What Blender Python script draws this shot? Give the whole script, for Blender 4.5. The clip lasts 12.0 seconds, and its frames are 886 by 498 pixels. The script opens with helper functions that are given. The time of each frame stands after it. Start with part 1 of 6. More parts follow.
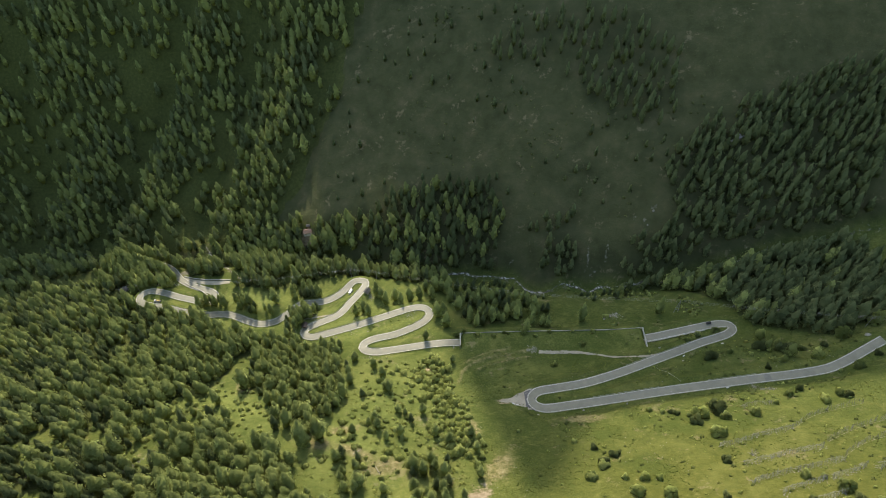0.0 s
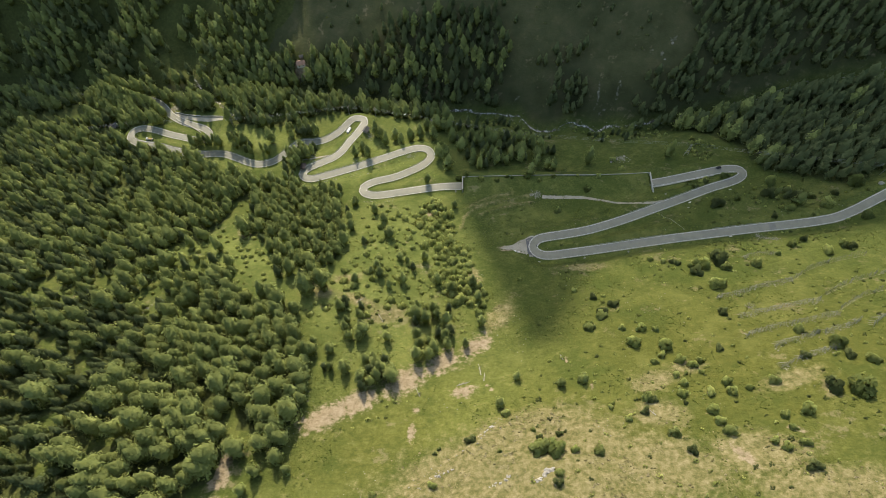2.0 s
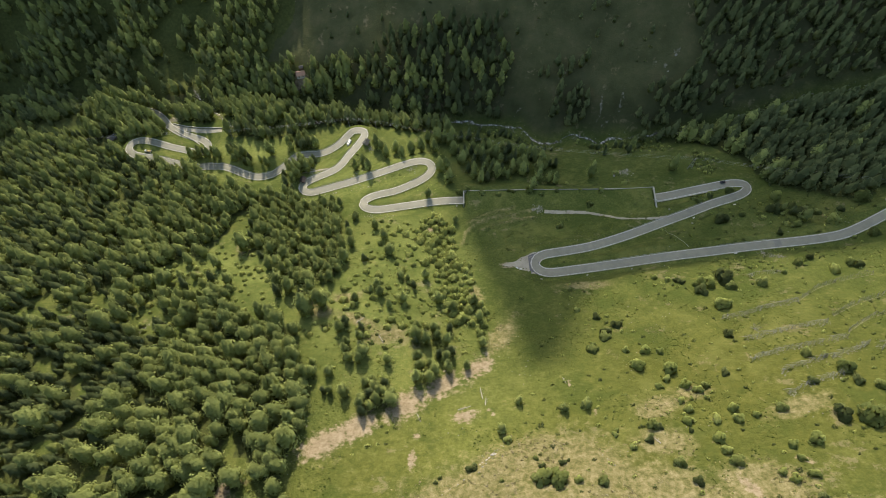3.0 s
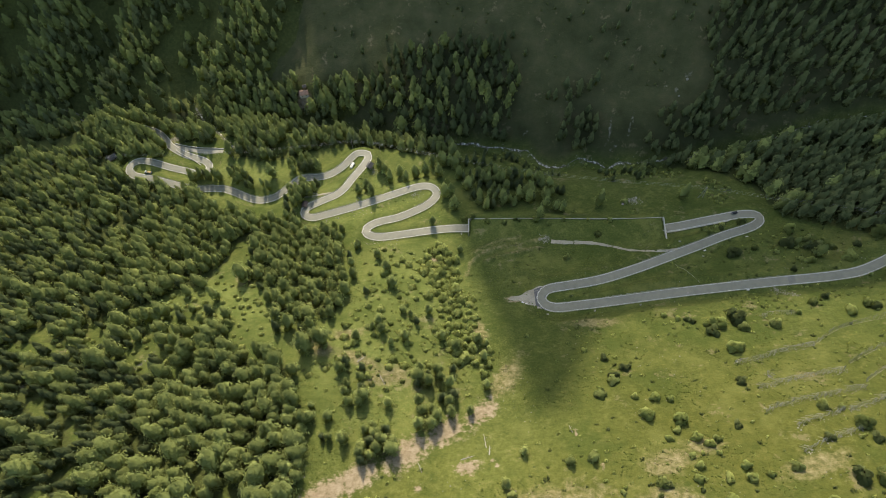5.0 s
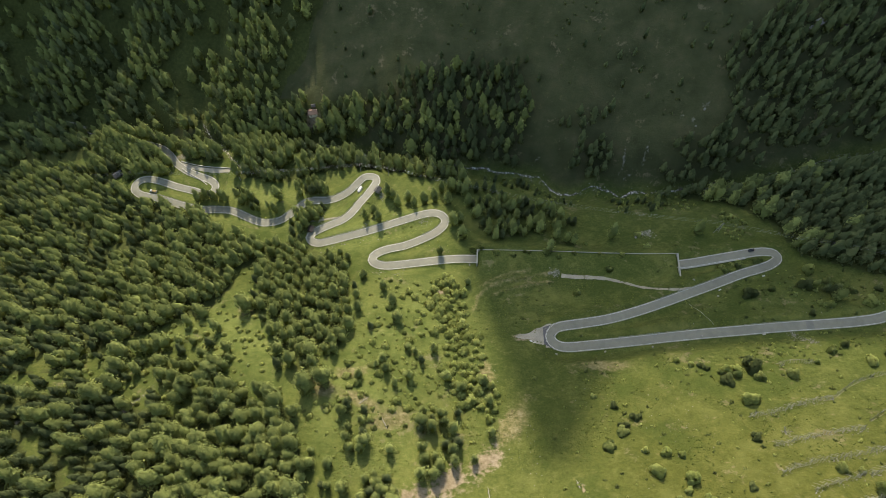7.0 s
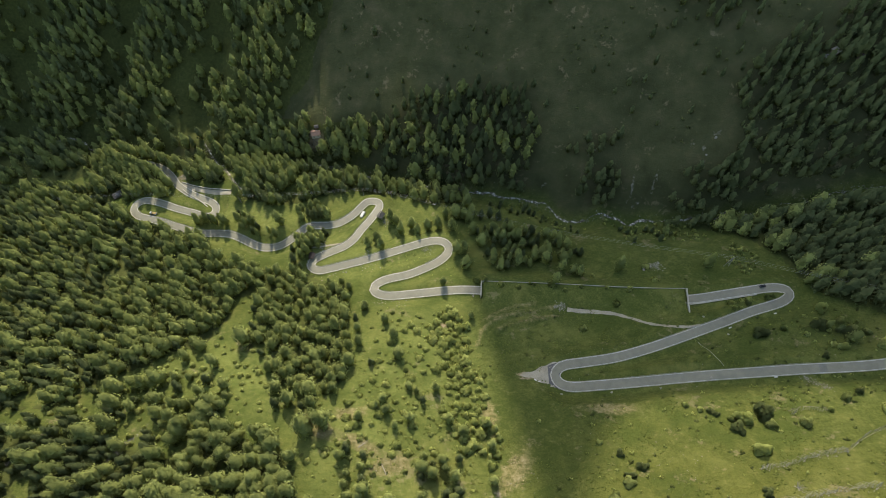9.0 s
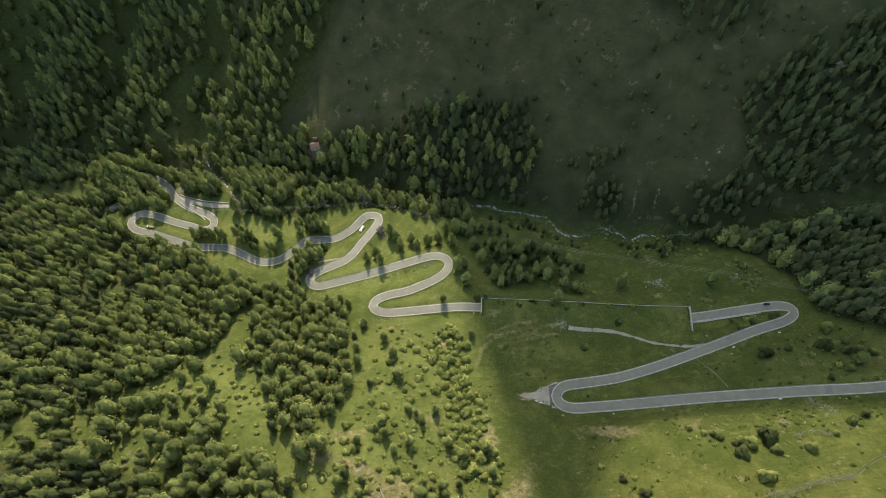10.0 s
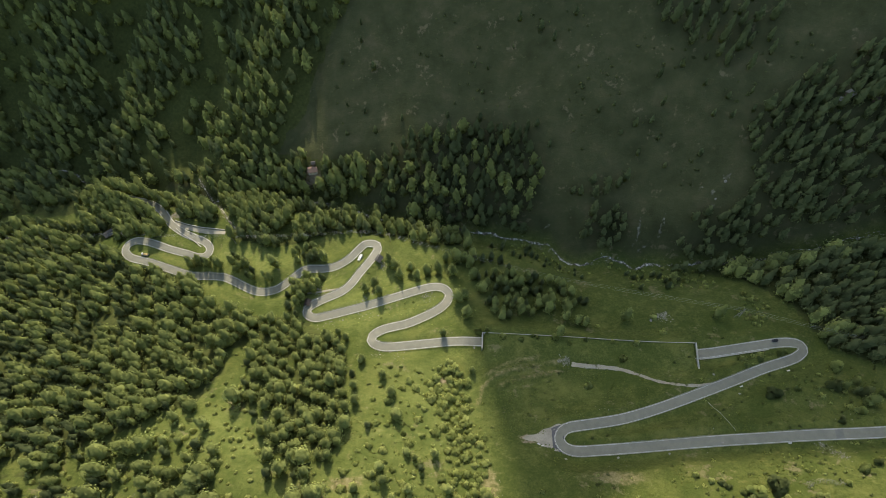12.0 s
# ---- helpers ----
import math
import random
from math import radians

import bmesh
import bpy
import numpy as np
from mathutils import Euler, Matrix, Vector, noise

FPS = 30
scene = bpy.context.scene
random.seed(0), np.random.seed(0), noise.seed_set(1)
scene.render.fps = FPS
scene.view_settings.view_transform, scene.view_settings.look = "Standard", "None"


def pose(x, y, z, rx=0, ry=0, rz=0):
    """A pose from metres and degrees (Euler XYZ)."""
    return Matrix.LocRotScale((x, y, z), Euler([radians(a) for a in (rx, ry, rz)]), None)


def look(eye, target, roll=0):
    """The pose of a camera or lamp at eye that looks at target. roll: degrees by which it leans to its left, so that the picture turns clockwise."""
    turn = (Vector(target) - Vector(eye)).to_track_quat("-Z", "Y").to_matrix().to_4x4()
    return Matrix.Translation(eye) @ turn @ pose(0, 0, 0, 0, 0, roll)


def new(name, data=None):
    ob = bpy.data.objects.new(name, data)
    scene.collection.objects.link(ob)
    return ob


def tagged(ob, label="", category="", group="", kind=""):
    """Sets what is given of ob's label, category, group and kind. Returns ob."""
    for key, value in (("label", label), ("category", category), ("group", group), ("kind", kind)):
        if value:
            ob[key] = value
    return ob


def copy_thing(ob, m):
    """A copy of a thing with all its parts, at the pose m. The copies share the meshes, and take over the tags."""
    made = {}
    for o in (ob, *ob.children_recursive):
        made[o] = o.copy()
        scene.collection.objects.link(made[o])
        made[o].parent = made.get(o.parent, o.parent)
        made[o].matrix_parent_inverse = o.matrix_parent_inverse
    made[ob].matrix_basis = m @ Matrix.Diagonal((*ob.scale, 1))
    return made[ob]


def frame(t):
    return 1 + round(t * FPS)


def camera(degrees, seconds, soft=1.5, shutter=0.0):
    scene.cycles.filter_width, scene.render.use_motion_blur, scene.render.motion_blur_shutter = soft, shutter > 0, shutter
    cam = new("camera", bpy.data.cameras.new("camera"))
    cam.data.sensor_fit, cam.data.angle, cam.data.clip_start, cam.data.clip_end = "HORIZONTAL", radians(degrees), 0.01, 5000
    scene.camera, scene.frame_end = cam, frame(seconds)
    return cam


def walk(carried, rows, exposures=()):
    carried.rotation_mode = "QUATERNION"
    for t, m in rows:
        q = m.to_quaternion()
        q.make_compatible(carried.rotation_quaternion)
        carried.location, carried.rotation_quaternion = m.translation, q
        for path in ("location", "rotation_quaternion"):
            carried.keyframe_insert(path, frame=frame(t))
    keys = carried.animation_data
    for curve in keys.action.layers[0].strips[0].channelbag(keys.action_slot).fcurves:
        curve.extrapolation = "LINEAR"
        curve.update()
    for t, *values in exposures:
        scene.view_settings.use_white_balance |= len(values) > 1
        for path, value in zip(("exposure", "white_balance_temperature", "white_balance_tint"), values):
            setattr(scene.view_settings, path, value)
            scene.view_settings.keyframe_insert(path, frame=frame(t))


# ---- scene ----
cam = camera(68.9, 12.0, soft=0.65)
METRES, EYE, TILT, LEAN, TURN = 146.0, 504.0, -48.6, 0.3, 0.0
ROWS = [
    (0.0, 0.0, 0.0, 0.0, -0.0, 0.0, -0.0),
    (0.5, -0.001, 0.0261, 0.0235, 0.03, -2.7, -0.06),
    (1.0, -0.002, 0.0524, 0.0502, 0.06, -8.19, -0.11),
    (1.5, -0.0028, 0.079, 0.0809, 0.11, -13.31, -0.15),
    (2.0, -0.0025, 0.108, 0.1172, 0.16, -16.01, -0.16),
    (2.5, -0.0022, 0.1358, 0.148, 0.2, -15.98, -0.14),
    (3.0, -0.0024, 0.1631, 0.179, 0.25, -15.96, -0.13),
    (5.0, 0.0005, 0.2748, 0.3058, 0.8, -16.06, -0.44),
    (5.5, -0.0002, 0.3028, 0.3383, 1.09, -16.07, -0.73),
    (6.0, -0.0001, 0.3312, 0.3698, 1.36, -16.09, -0.99),
    (6.5, -0.0001, 0.3583, 0.4016, 1.64, -16.07, -1.24),
    (7.0, -0.0, 0.3858, 0.4313, 1.86, -16.06, -1.42),
    (9.0, -0.0035, 0.493, 0.5567, 2.4, -16.09, -1.91),
    (9.5, -0.004, 0.5206, 0.5895, 2.44, -16.06, -1.94),
    (10.0, -0.0054, 0.549, 0.62, 2.45, -16.03, -1.94),
    (10.5, -0.0052, 0.5767, 0.6529, 2.48, -16.04, -1.92),
    (11.0, -0.0067, 0.6046, 0.6843, 2.49, -16.04, -1.92),
    (11.5, -0.0073, 0.6333, 0.7167, 2.52, -16.06, -1.91),
    (12.0, -0.0081, 0.661, 0.7495, 2.57, -16.03, -1.92),
]
walk(cam, [(t, pose(0, 0, EYE, TILT, LEAN, TURN) @ pose(METRES * x, METRES * y, METRES * z, 90 + pitch, roll, yaw)) for t, x, y, z, yaw, pitch, roll in ROWS],
     exposures=[(0.0, 1.18, 7050, 8), (2.5, 1.03, 7050, 8), (6.0, 1.0, 7050, 8), (12.0, 0.96, 7050, 8)])


# ---- light: one sun low over the mountain across the valley, and the sky ----
world = bpy.data.worlds.new("world")
scene.world = world
world.use_nodes = True
sky = world.node_tree.nodes.new("ShaderNodeTexSky")
sky.sky_type, sky.sun_disc = "NISHITA", False
sky.sun_elevation, sky.sun_rotation = radians(40.0), radians(-11.0)
sky.air_density, sky.dust_density, sky.ozone_density, sky.altitude = 1.45, 5.0, 0.4, 1300
background = world.node_tree.nodes["Background"]
world.node_tree.links.new(sky.outputs[0], background.inputs[0])
background.inputs[1].default_value = 0.15
sun = new("sun", bpy.data.lights.new("sun", "SUN"))
sun.data.energy, sun.data.angle, sun.data.color = 2.2, radians(0.8), (1.0, 0.915, 0.80)
sun.matrix_world = look((0, 0, 0), (math.sin(radians(11)) * math.cos(radians(40)), -math.cos(radians(11)) * math.cos(radians(40)), -math.sin(radians(40))))



# ---- materials ----
def material(name):
    m = bpy.data.materials.new(name)
    m.use_nodes = True
    m.node_tree.nodes.clear()
    return m, m.node_tree


def node(tree, kind, **inputs):
    n = tree.nodes.new(kind)
    for key, value in inputs.items():
        n.inputs[key.replace("_", " ")].default_value = value
    return n


def noise_at(tree, scale, detail=4.0, rough=0.6, vector=None):
    n = node(tree, "ShaderNodeTexNoise", Scale=scale, Detail=detail, Roughness=rough)
    tree.links.new(vector or tree.nodes["place"].outputs["Position"], n.inputs["Vector"])
    return n.outputs["Fac"]


def ramp(tree, fac, stops):
    r = tree.nodes.new("ShaderNodeValToRGB")
    while len(r.color_ramp.elements) < len(stops):
        r.color_ramp.elements.new(0.5)
    for e, (at, c) in zip(r.color_ramp.elements, stops):
        e.position, e.color = at, (*c, 1) if len(c) == 3 else c
    tree.links.new(fac, r.inputs["Fac"])
    return r.outputs["Color"]


def blend(tree, fac, a, b, kind="MIX"):
    m = tree.nodes.new("ShaderNodeMix")
    m.data_type, m.blend_type = "RGBA", kind
    for value, slot in ((fac, 0), (a, 6), (b, 7)):
        if isinstance(value, (int, float)):
            m.inputs[slot].default_value = value
        elif isinstance(value, tuple):
            m.inputs[slot].default_value = (*value, 1)
        else:
            tree.links.new(value, m.inputs[slot])
    return m.outputs[2]


def calc(tree, op, a, b=0.0, c=0.0):
    m = tree.nodes.new("ShaderNodeMath")
    m.operation = op
    for slot, value in enumerate((a, b, c)):
        if isinstance(value, (int, float)):
            m.inputs[slot].default_value = value
        else:
            tree.links.new(value, m.inputs[slot])
    return m.outputs[0]


def remap(tree, value, lo, hi):
    m = tree.nodes.new("ShaderNodeMapRange")
    m.interpolation_type = "SMOOTHSTEP"
    tree.links.new(value, m.inputs["Value"])
    m.inputs["From Min"].default_value, m.inputs["From Max"].default_value = lo, hi
    return m.outputs["Result"]


def surface(tree, color, roughness=0.9, bump=None, strength=0.3, distance=0.1, metallic=0.0, specular=0.3):
    s = node(tree, "ShaderNodeBsdfPrincipled", Roughness=roughness, Metallic=metallic)
    s.inputs["Specular IOR Level"].default_value = specular
    if isinstance(color, tuple):
        s.inputs["Base Color"].default_value = (*color, 1)
    else:
        tree.links.new(color, s.inputs["Base Color"])
    if bump is not None:
        b = node(tree, "ShaderNodeBump", Strength=strength, Distance=distance)
        tree.links.new(bump, b.inputs["Height"])
        tree.links.new(b.outputs[0], s.inputs["Normal"])
    out = tree.nodes.new("ShaderNodeOutputMaterial")
    tree.links.new(s.outputs[0], out.inputs[0])
    return s


def placed(name):
    m, t = material(name)
    g = t.nodes.new("ShaderNodeNewGeometry")
    g.name = "place"
    return m, t


def attribute(tree, name):
    a = tree.nodes.new("ShaderNodeAttribute")
    a.attribute_name = name
    return a.outputs["Fac"]


def grass_material():
    m, t = placed("alpine grass")
    wide, mid, fine, tuft = noise_at(t, 0.012, 3), noise_at(t, 0.06, 4), noise_at(t, 0.35, 5, 0.7), noise_at(t, 0.8, 5, 0.8)
    green = ramp(t, mid, [(0.3, (0.043, 0.066, 0.014)), (0.5, (0.073, 0.099, 0.022)), (0.7, (0.112, 0.136, 0.033))])
    mottle = noise_at(t, 0.17, 5, 0.7)
    lush = ramp(t, fine, [(0.3, (0.036, 0.060, 0.013)), (0.7, (0.096, 0.124, 0.029))])
    c = blend(t, remap(t, wide, 0.38, 0.62), green, lush)
    c = blend(t, calc(t, "MULTIPLY", remap(t, mottle, 0.49, 0.38), 0.62), c, (0.050, 0.074, 0.017))
    c = blend(t, calc(t, "MULTIPLY", remap(t, mottle, 0.52, 0.70), 0.5), c, (0.186, 0.196, 0.054))
    c = blend(t, remap(t, tuft, 0.35, 0.7), blend(t, 0.26, c, (0.035, 0.047, 0.011)), blend(t, 0.34, c, (0.195, 0.206, 0.062)))
    # greener turf, lightened to put the sun's brightness into the grass colour
    lit_sward = ramp(t, fine, [(0.3, (0.116, 0.150, 0.038)), (0.5, (0.182, 0.211, 0.056)), (0.72, (0.262, 0.268, 0.090))])
    c = blend(t, calc(t, "MULTIPLY", attribute(t, "lit_tint"), 0.68), c, lit_sward)
    tawny = ramp(t, fine, [(0.3, (0.072, 0.076, 0.014)), (0.5, (0.118, 0.115, 0.023)), (0.72, (0.176, 0.162, 0.042))])
    c = blend(t, calc(t, "MULTIPLY", attribute(t, "tawny"), 0.55), c, tawny)
    # terracettes trodden along the contour
    squeeze = node(t, "ShaderNodeMapping", Scale=(0.16, 0.50, 0.50), Rotation=(0.0, 0.0, 0.35))
    t.links.new(t.nodes["place"].outputs["Position"], squeeze.inputs["Vector"])
    ledge = noise_at(t, 1.0, 4, 0.65, squeeze.outputs[0])
    c = blend(t, calc(t, "MULTIPLY", remap(t, ledge, 0.54, 0.70), 0.14), c, (0.218, 0.211, 0.078))
    c = blend(t, calc(t, "MULTIPLY", remap(t, ledge, 0.48, 0.34), 0.16), c, (0.039, 0.056, 0.013))
    drift = noise_at(t, 0.030, 4, 0.65)
    c = blend(t, calc(t, "MULTIPLY", remap(t, drift, 0.50, 0.36), 0.45), c, (0.052, 0.078, 0.016))
    c = blend(t, calc(t, "MULTIPLY", remap(t, drift, 0.54, 0.68), 0.45), c, (0.165, 0.170, 0.050))
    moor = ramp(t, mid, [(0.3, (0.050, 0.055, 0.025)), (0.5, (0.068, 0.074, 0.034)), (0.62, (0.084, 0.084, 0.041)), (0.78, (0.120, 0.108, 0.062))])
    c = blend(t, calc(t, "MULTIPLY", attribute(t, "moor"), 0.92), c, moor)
    # small bare and stony spots
    spot = remap(t, calc(t, "MULTIPLY", noise_at(t, 0.22, 6, 0.75), noise_at(t, 0.05, 2)), 0.335, 0.40)
    c = blend(t, calc(t, "MULTIPLY", spot, 0.38), c, (0.30, 0.24, 0.15))
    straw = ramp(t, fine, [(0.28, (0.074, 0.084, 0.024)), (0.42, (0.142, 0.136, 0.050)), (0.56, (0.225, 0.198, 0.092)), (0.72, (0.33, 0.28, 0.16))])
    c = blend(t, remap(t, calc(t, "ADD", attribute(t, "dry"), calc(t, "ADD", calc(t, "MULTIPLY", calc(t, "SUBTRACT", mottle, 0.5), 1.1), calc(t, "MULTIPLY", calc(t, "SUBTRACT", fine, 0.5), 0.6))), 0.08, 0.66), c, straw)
    earth = ramp(t, fine, [(0.3, (0.185, 0.145, 0.085)), (0.5, (0.275, 0.220, 0.140)), (0.72, (0.37, 0.305, 0.21))])
    c = blend(t, remap(t, calc(t, "ADD", attribute(t, "bare"), calc(t, "MULTIPLY", calc(t, "SUBTRACT", fine, 0.5), 1.7)), 0.44, 0.84), c, earth)
    floor_c = ramp(t, fine, [(0.3, (0.046, 0.056, 0.018)), (0.6, (0.080, 0.094, 0.028)), (0.8, (0.135, 0.120, 0.056))])
    c = blend(t, remap(t, calc(t, "ADD", attribute(t, "wood"), calc(t, "MULTIPLY", calc(t, "SUBTRACT", mid, 0.5), 0.8)), 0.35, 0.65), c, floor_c)
    rock = ramp(t, noise_at(t, 0.5, 6, 0.7), [(0.3, (0.085, 0.09, 0.06)), (0.55, (0.19, 0.185, 0.14)), (0.75, (0.34, 0.325, 0.26))])
    c = blend(t, remap(t, calc(t, "ADD", attribute(t, "stone"), calc(t, "MULTIPLY", calc(t, "SUBTRACT", fine, 0.5), 1.6)), 0.45, 0.65), c, rock)
    bump = calc(t, "ADD", calc(t, "MULTIPLY", fine, 1.0), calc(t, "MULTIPLY", tuft, 0.5))
    surface(t, c, 0.95, bump, 0.8, 1.0, specular=0.1)
    return m


def leaf_material(name, dark, mid, light, glow, thin=0.52):
    """Needles or leaves: part of the light passes through."""
    m, t = placed(name)
    g = t.nodes["place"]
    info = t.nodes.new("ShaderNodeObjectInfo")
    pick = calc(t, "FRACT", calc(t, "ADD", calc(t, "MULTIPLY", noise_at(t, 0.09, 2), 1.6), calc(t, "MULTIPLY", info.outputs["Random"], 0.5)))
    base = ramp(t, pick, [(0.1, dark), (0.5, mid), (0.9, light)])
    c = blend(t, remap(t, g.outputs["Random Per Island"], 0.0, 1.0), blend(t, 0.36, base, dark), blend(t, 0.2, base, light))
    d, tr = node(t, "ShaderNodeBsdfDiffuse", Roughness=1.0), t.nodes.new("ShaderNodeBsdfTranslucent")
    t.links.new(c, d.inputs["Color"])
    t.links.new(blend(t, 0.5, c, glow), tr.inputs["Color"])
    mix, out = node(t, "ShaderNodeMixShader", Fac=thin), t.nodes.new("ShaderNodeOutputMaterial")
    t.links.new(d.outputs[0], mix.inputs[1])
    t.links.new(tr.outputs[0], mix.inputs[2])
    t.links.new(mix.outputs[0], out.inputs[0])
    return m


def rough_material(name, a, b, scale, roughness=0.85, bump=0.4, distance=0.05, detail=6, specular=0.3, metallic=0.0):
    m, t = placed(name)
    fine = noise_at(t, scale, detail, 0.7)
    wide = noise_at(t, scale * 0.12, 3)
    c = ramp(t, calc(t, "ADD", calc(t, "MULTIPLY", fine, 0.6), calc(t, "MULTIPLY", wide, 0.4)), [(0.35, a), (0.65, b)])
    surface(t, c, roughness, fine, bump, distance, metallic, specular)
    return m


def asphalt_material(name, dark, light):
    m, t = placed(name)
    grain, stain, patch = noise_at(t, 6, 5, 0.8), noise_at(t, 0.25, 4), noise_at(t, 0.05, 2)
    c = ramp(t, calc(t, "ADD", calc(t, "MULTIPLY", stain, 0.6), calc(t, "MULTIPLY", patch, 0.4)), [(0.35, dark), (0.65, light)])
    c = blend(t, calc(t, "MULTIPLY", remap(t, grain, 0.4, 0.8), 0.3), c, (0.36, 0.352, 0.30))
    # tyre tracks along the lanes
    c = blend(t, calc(t, "MULTIPLY", attribute(t, "track"), 0.16), c, (0.13, 0.126, 0.118))
    surface(t, c, 0.55, grain, 0.15, 0.01, specular=0.45)
    return m


def water_material():
    m, t = placed("mountain stream")
    foam = remap(t, noise_at(t, 0.55, 6, 0.8), 0.505, 0.595)
    c = blend(t, foam, (0.085, 0.082, 0.055), (0.74, 0.71, 0.62))
    s = surface(t, c, 0.25, noise_at(t, 1.2, 4), 0.7, 0.4, specular=0.12)
    t.links.new(calc(t, "ADD", calc(t, "MULTIPLY", foam, 0.55), 0.15), s.inputs["Roughness"])
    return m


GRASS = grass_material()
LARCH = leaf_material("larch needles", (0.188, 0.220, 0.075), (0.318, 0.358, 0.116), (0.425, 0.462, 0.154), (0.36, 0.40, 0.13), 0.24)
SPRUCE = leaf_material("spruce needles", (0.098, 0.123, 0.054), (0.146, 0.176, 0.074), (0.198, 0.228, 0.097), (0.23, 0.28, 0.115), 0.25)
SHRUB = leaf_material("alder leaves", (0.225, 0.262, 0.080), (0.330, 0.368, 0.110), (0.420, 0.448, 0.148), (0.42, 0.46, 0.15), 0.38)
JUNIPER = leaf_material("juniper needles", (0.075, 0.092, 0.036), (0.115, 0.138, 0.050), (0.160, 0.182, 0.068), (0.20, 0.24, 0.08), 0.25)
WILLOW = leaf_material("willow leaves", (0.130, 0.160, 0.052), (0.205, 0.240, 0.074), (0.285, 0.315, 0.108), (0.38, 0.44, 0.14), 0.4)
TURF = leaf_material("coarse grass", (0.062, 0.086, 0.020), (0.100, 0.126, 0.030), (0.150, 0.168, 0.046), (0.18, 0.21, 0.06), 0.3)
HAY = leaf_material("dry grass", (0.150, 0.140, 0.060), (0.255, 0.225, 0.110), (0.370, 0.320, 0.180), (0.40, 0.36, 0.18), 0.3)
BARK = rough_material("bark", (0.09, 0.065, 0.045), (0.20, 0.16, 0.12), 4.0)
DEADWOOD = rough_material("bleached dead wood", (0.26, 0.235, 0.20), (0.46, 0.43, 0.38), 3.0)
ASPHALT = asphalt_material("weathered asphalt", (0.158, 0.155, 0.106), (0.224, 0.217, 0.152))
PAINT = rough_material("worn white road paint", (0.46, 0.45, 0.42), (0.74, 0.73, 0.68), 1.5, 0.7)
CONCRETE = rough_material("weathered concrete", (0.33, 0.318, 0.265), (0.48, 0.462, 0.39), 0.8)
KERB = rough_material("weathered concrete kerb", (0.30, 0.285, 0.22), (0.43, 0.41, 0.33), 0.8)
STONE = rough_material("grey field stone", (0.17, 0.160, 0.13), (0.38, 0.36, 0.30), 1.2, 0.9, 0.8, 0.15)
GRAVEL = rough_material("pale gravel", (0.245, 0.222, 0.165), (0.42, 0.385, 0.295), 1.4, 0.95, 0.6, 0.08)
STEEL = rough_material("galvanised steel", (0.42, 0.43, 0.44), (0.60, 0.61, 0.62), 2.0, 0.45, 0.1, 0.01, metallic=0.7)
WATER = water_material()


# ---- plan of the valley: slopes, stream and road ----
NEAR = (102.7, -107.3, 39.7, 2.5, -11.9, 20.6, 7.2, -6.0, -27.6, 16.7, -18.6, -5.6, 2.1, 13.4, 0.5)
FAR = (50.2, 79.0, 107.0, -8.2, 5.5, 3.7)
# x, y, radius, height of ribs (+) and gullies (-)
RIBS = ((-70, 185, 45, 9), (-20, 95, 40, -7), (178, 90, 55, 11), (-145, 190, 55, 7), (-195, 150, 30, -6),
        (60, 560, 60, 8), (0, 480, 30, -5), (90, 470, 28, 5), (190, 560, 40, -7), (330, 470, 45, -8), (300, 520, 40, 6))
# spurs (+) and ravines (-) of the wooded slope across the stream: height, half width and the line they follow
SPURS = ((11, 17, ((-338, 462), (-318, 490), (-300, 530), (-286, 580), (-262, 628), (-240, 700))),
         (-15, 17, ((-258, 462), (-248, 500), (-232, 545), (-215, 600), (-190, 680))),
         (-16, 19, ((-372, 450), (-357, 500), (-334, 560), (-308, 612), (-284, 660), (-270, 720))),
         (15, 24, ((-402, 500), (-396, 540), (-404, 590), (-425, 650), (-440, 720))),
         (-14, 20, ((-470, 500), (-466, 560), (-480, 640))),
         (8, 14, ((-190, 455), (-182, 500), (-165, 550), (-150, 620))),
         (-7, 14, ((-150, 470), (-140, 520), (-120, 590))))
STREAM = ((-620, 500), (-480, 480), (-400, 466), (-330, 447), (-262, 424), (-225, 421), (-190, 427), (-130, 418),
          (-60, 398), (0, 388), (32, 381), (48, 378), (62, 374), (74, 362), (84, 359), (96, 361), (106, 365), (116, 361), (128, 357), (148, 357),
          (165, 356), (198, 357), (234, 360), (270, 367), (330, 372), (450, 380), (700, 390))
SUN_AZ = radians(11.0)


def catmull(points, step):
    """A smooth line through the points, with a point about every step metres."""
    p = np.array([points[0]] + list(points) + [points[-1]], float)
    out = []
    for a, b, c, d in zip(p, p[1:], p[2:], p[3:]):
        n = max(1, int(np.linalg.norm(c[:2] - b[:2]) / step))
        for t in np.arange(n) / n:
            out.append(0.5 * (2 * b + (c - a) * t + (2 * a - 5 * b + 4 * c - d) * t * t + (3 * b - 3 * c + d - a) * t ** 3))
    out.append(p[-1])
    return np.array(out)


def smoothstep(a, b, v):
    t = np.clip((v - a) / (b - a), 0, 1)
    return t * t * (3 - 2 * t)


def wave_noise(x, y, size, seed):
    """Smooth value noise over the plan, -1 to 1."""
    u, v = x / size + 1000, y / size + 1000
    i, j = np.floor(u).astype(int), np.floor(v).astype(int)
    s, t = u - i, v - j
    s, t = s * s * (3 - 2 * s), t * t * (3 - 2 * t)

    def rnd(a, b):
        h = np.sin(a * 127.1 + b * 311.7 + seed * 74.7) * 43758.5453
        return (h - np.floor(h)) * 2 - 1
    return (rnd(i, j) * (1 - s) + rnd(i + 1, j) * s) * (1 - t) + (rnd(i, j + 1) * (1 - s) + rnd(i + 1, j + 1) * s) * t


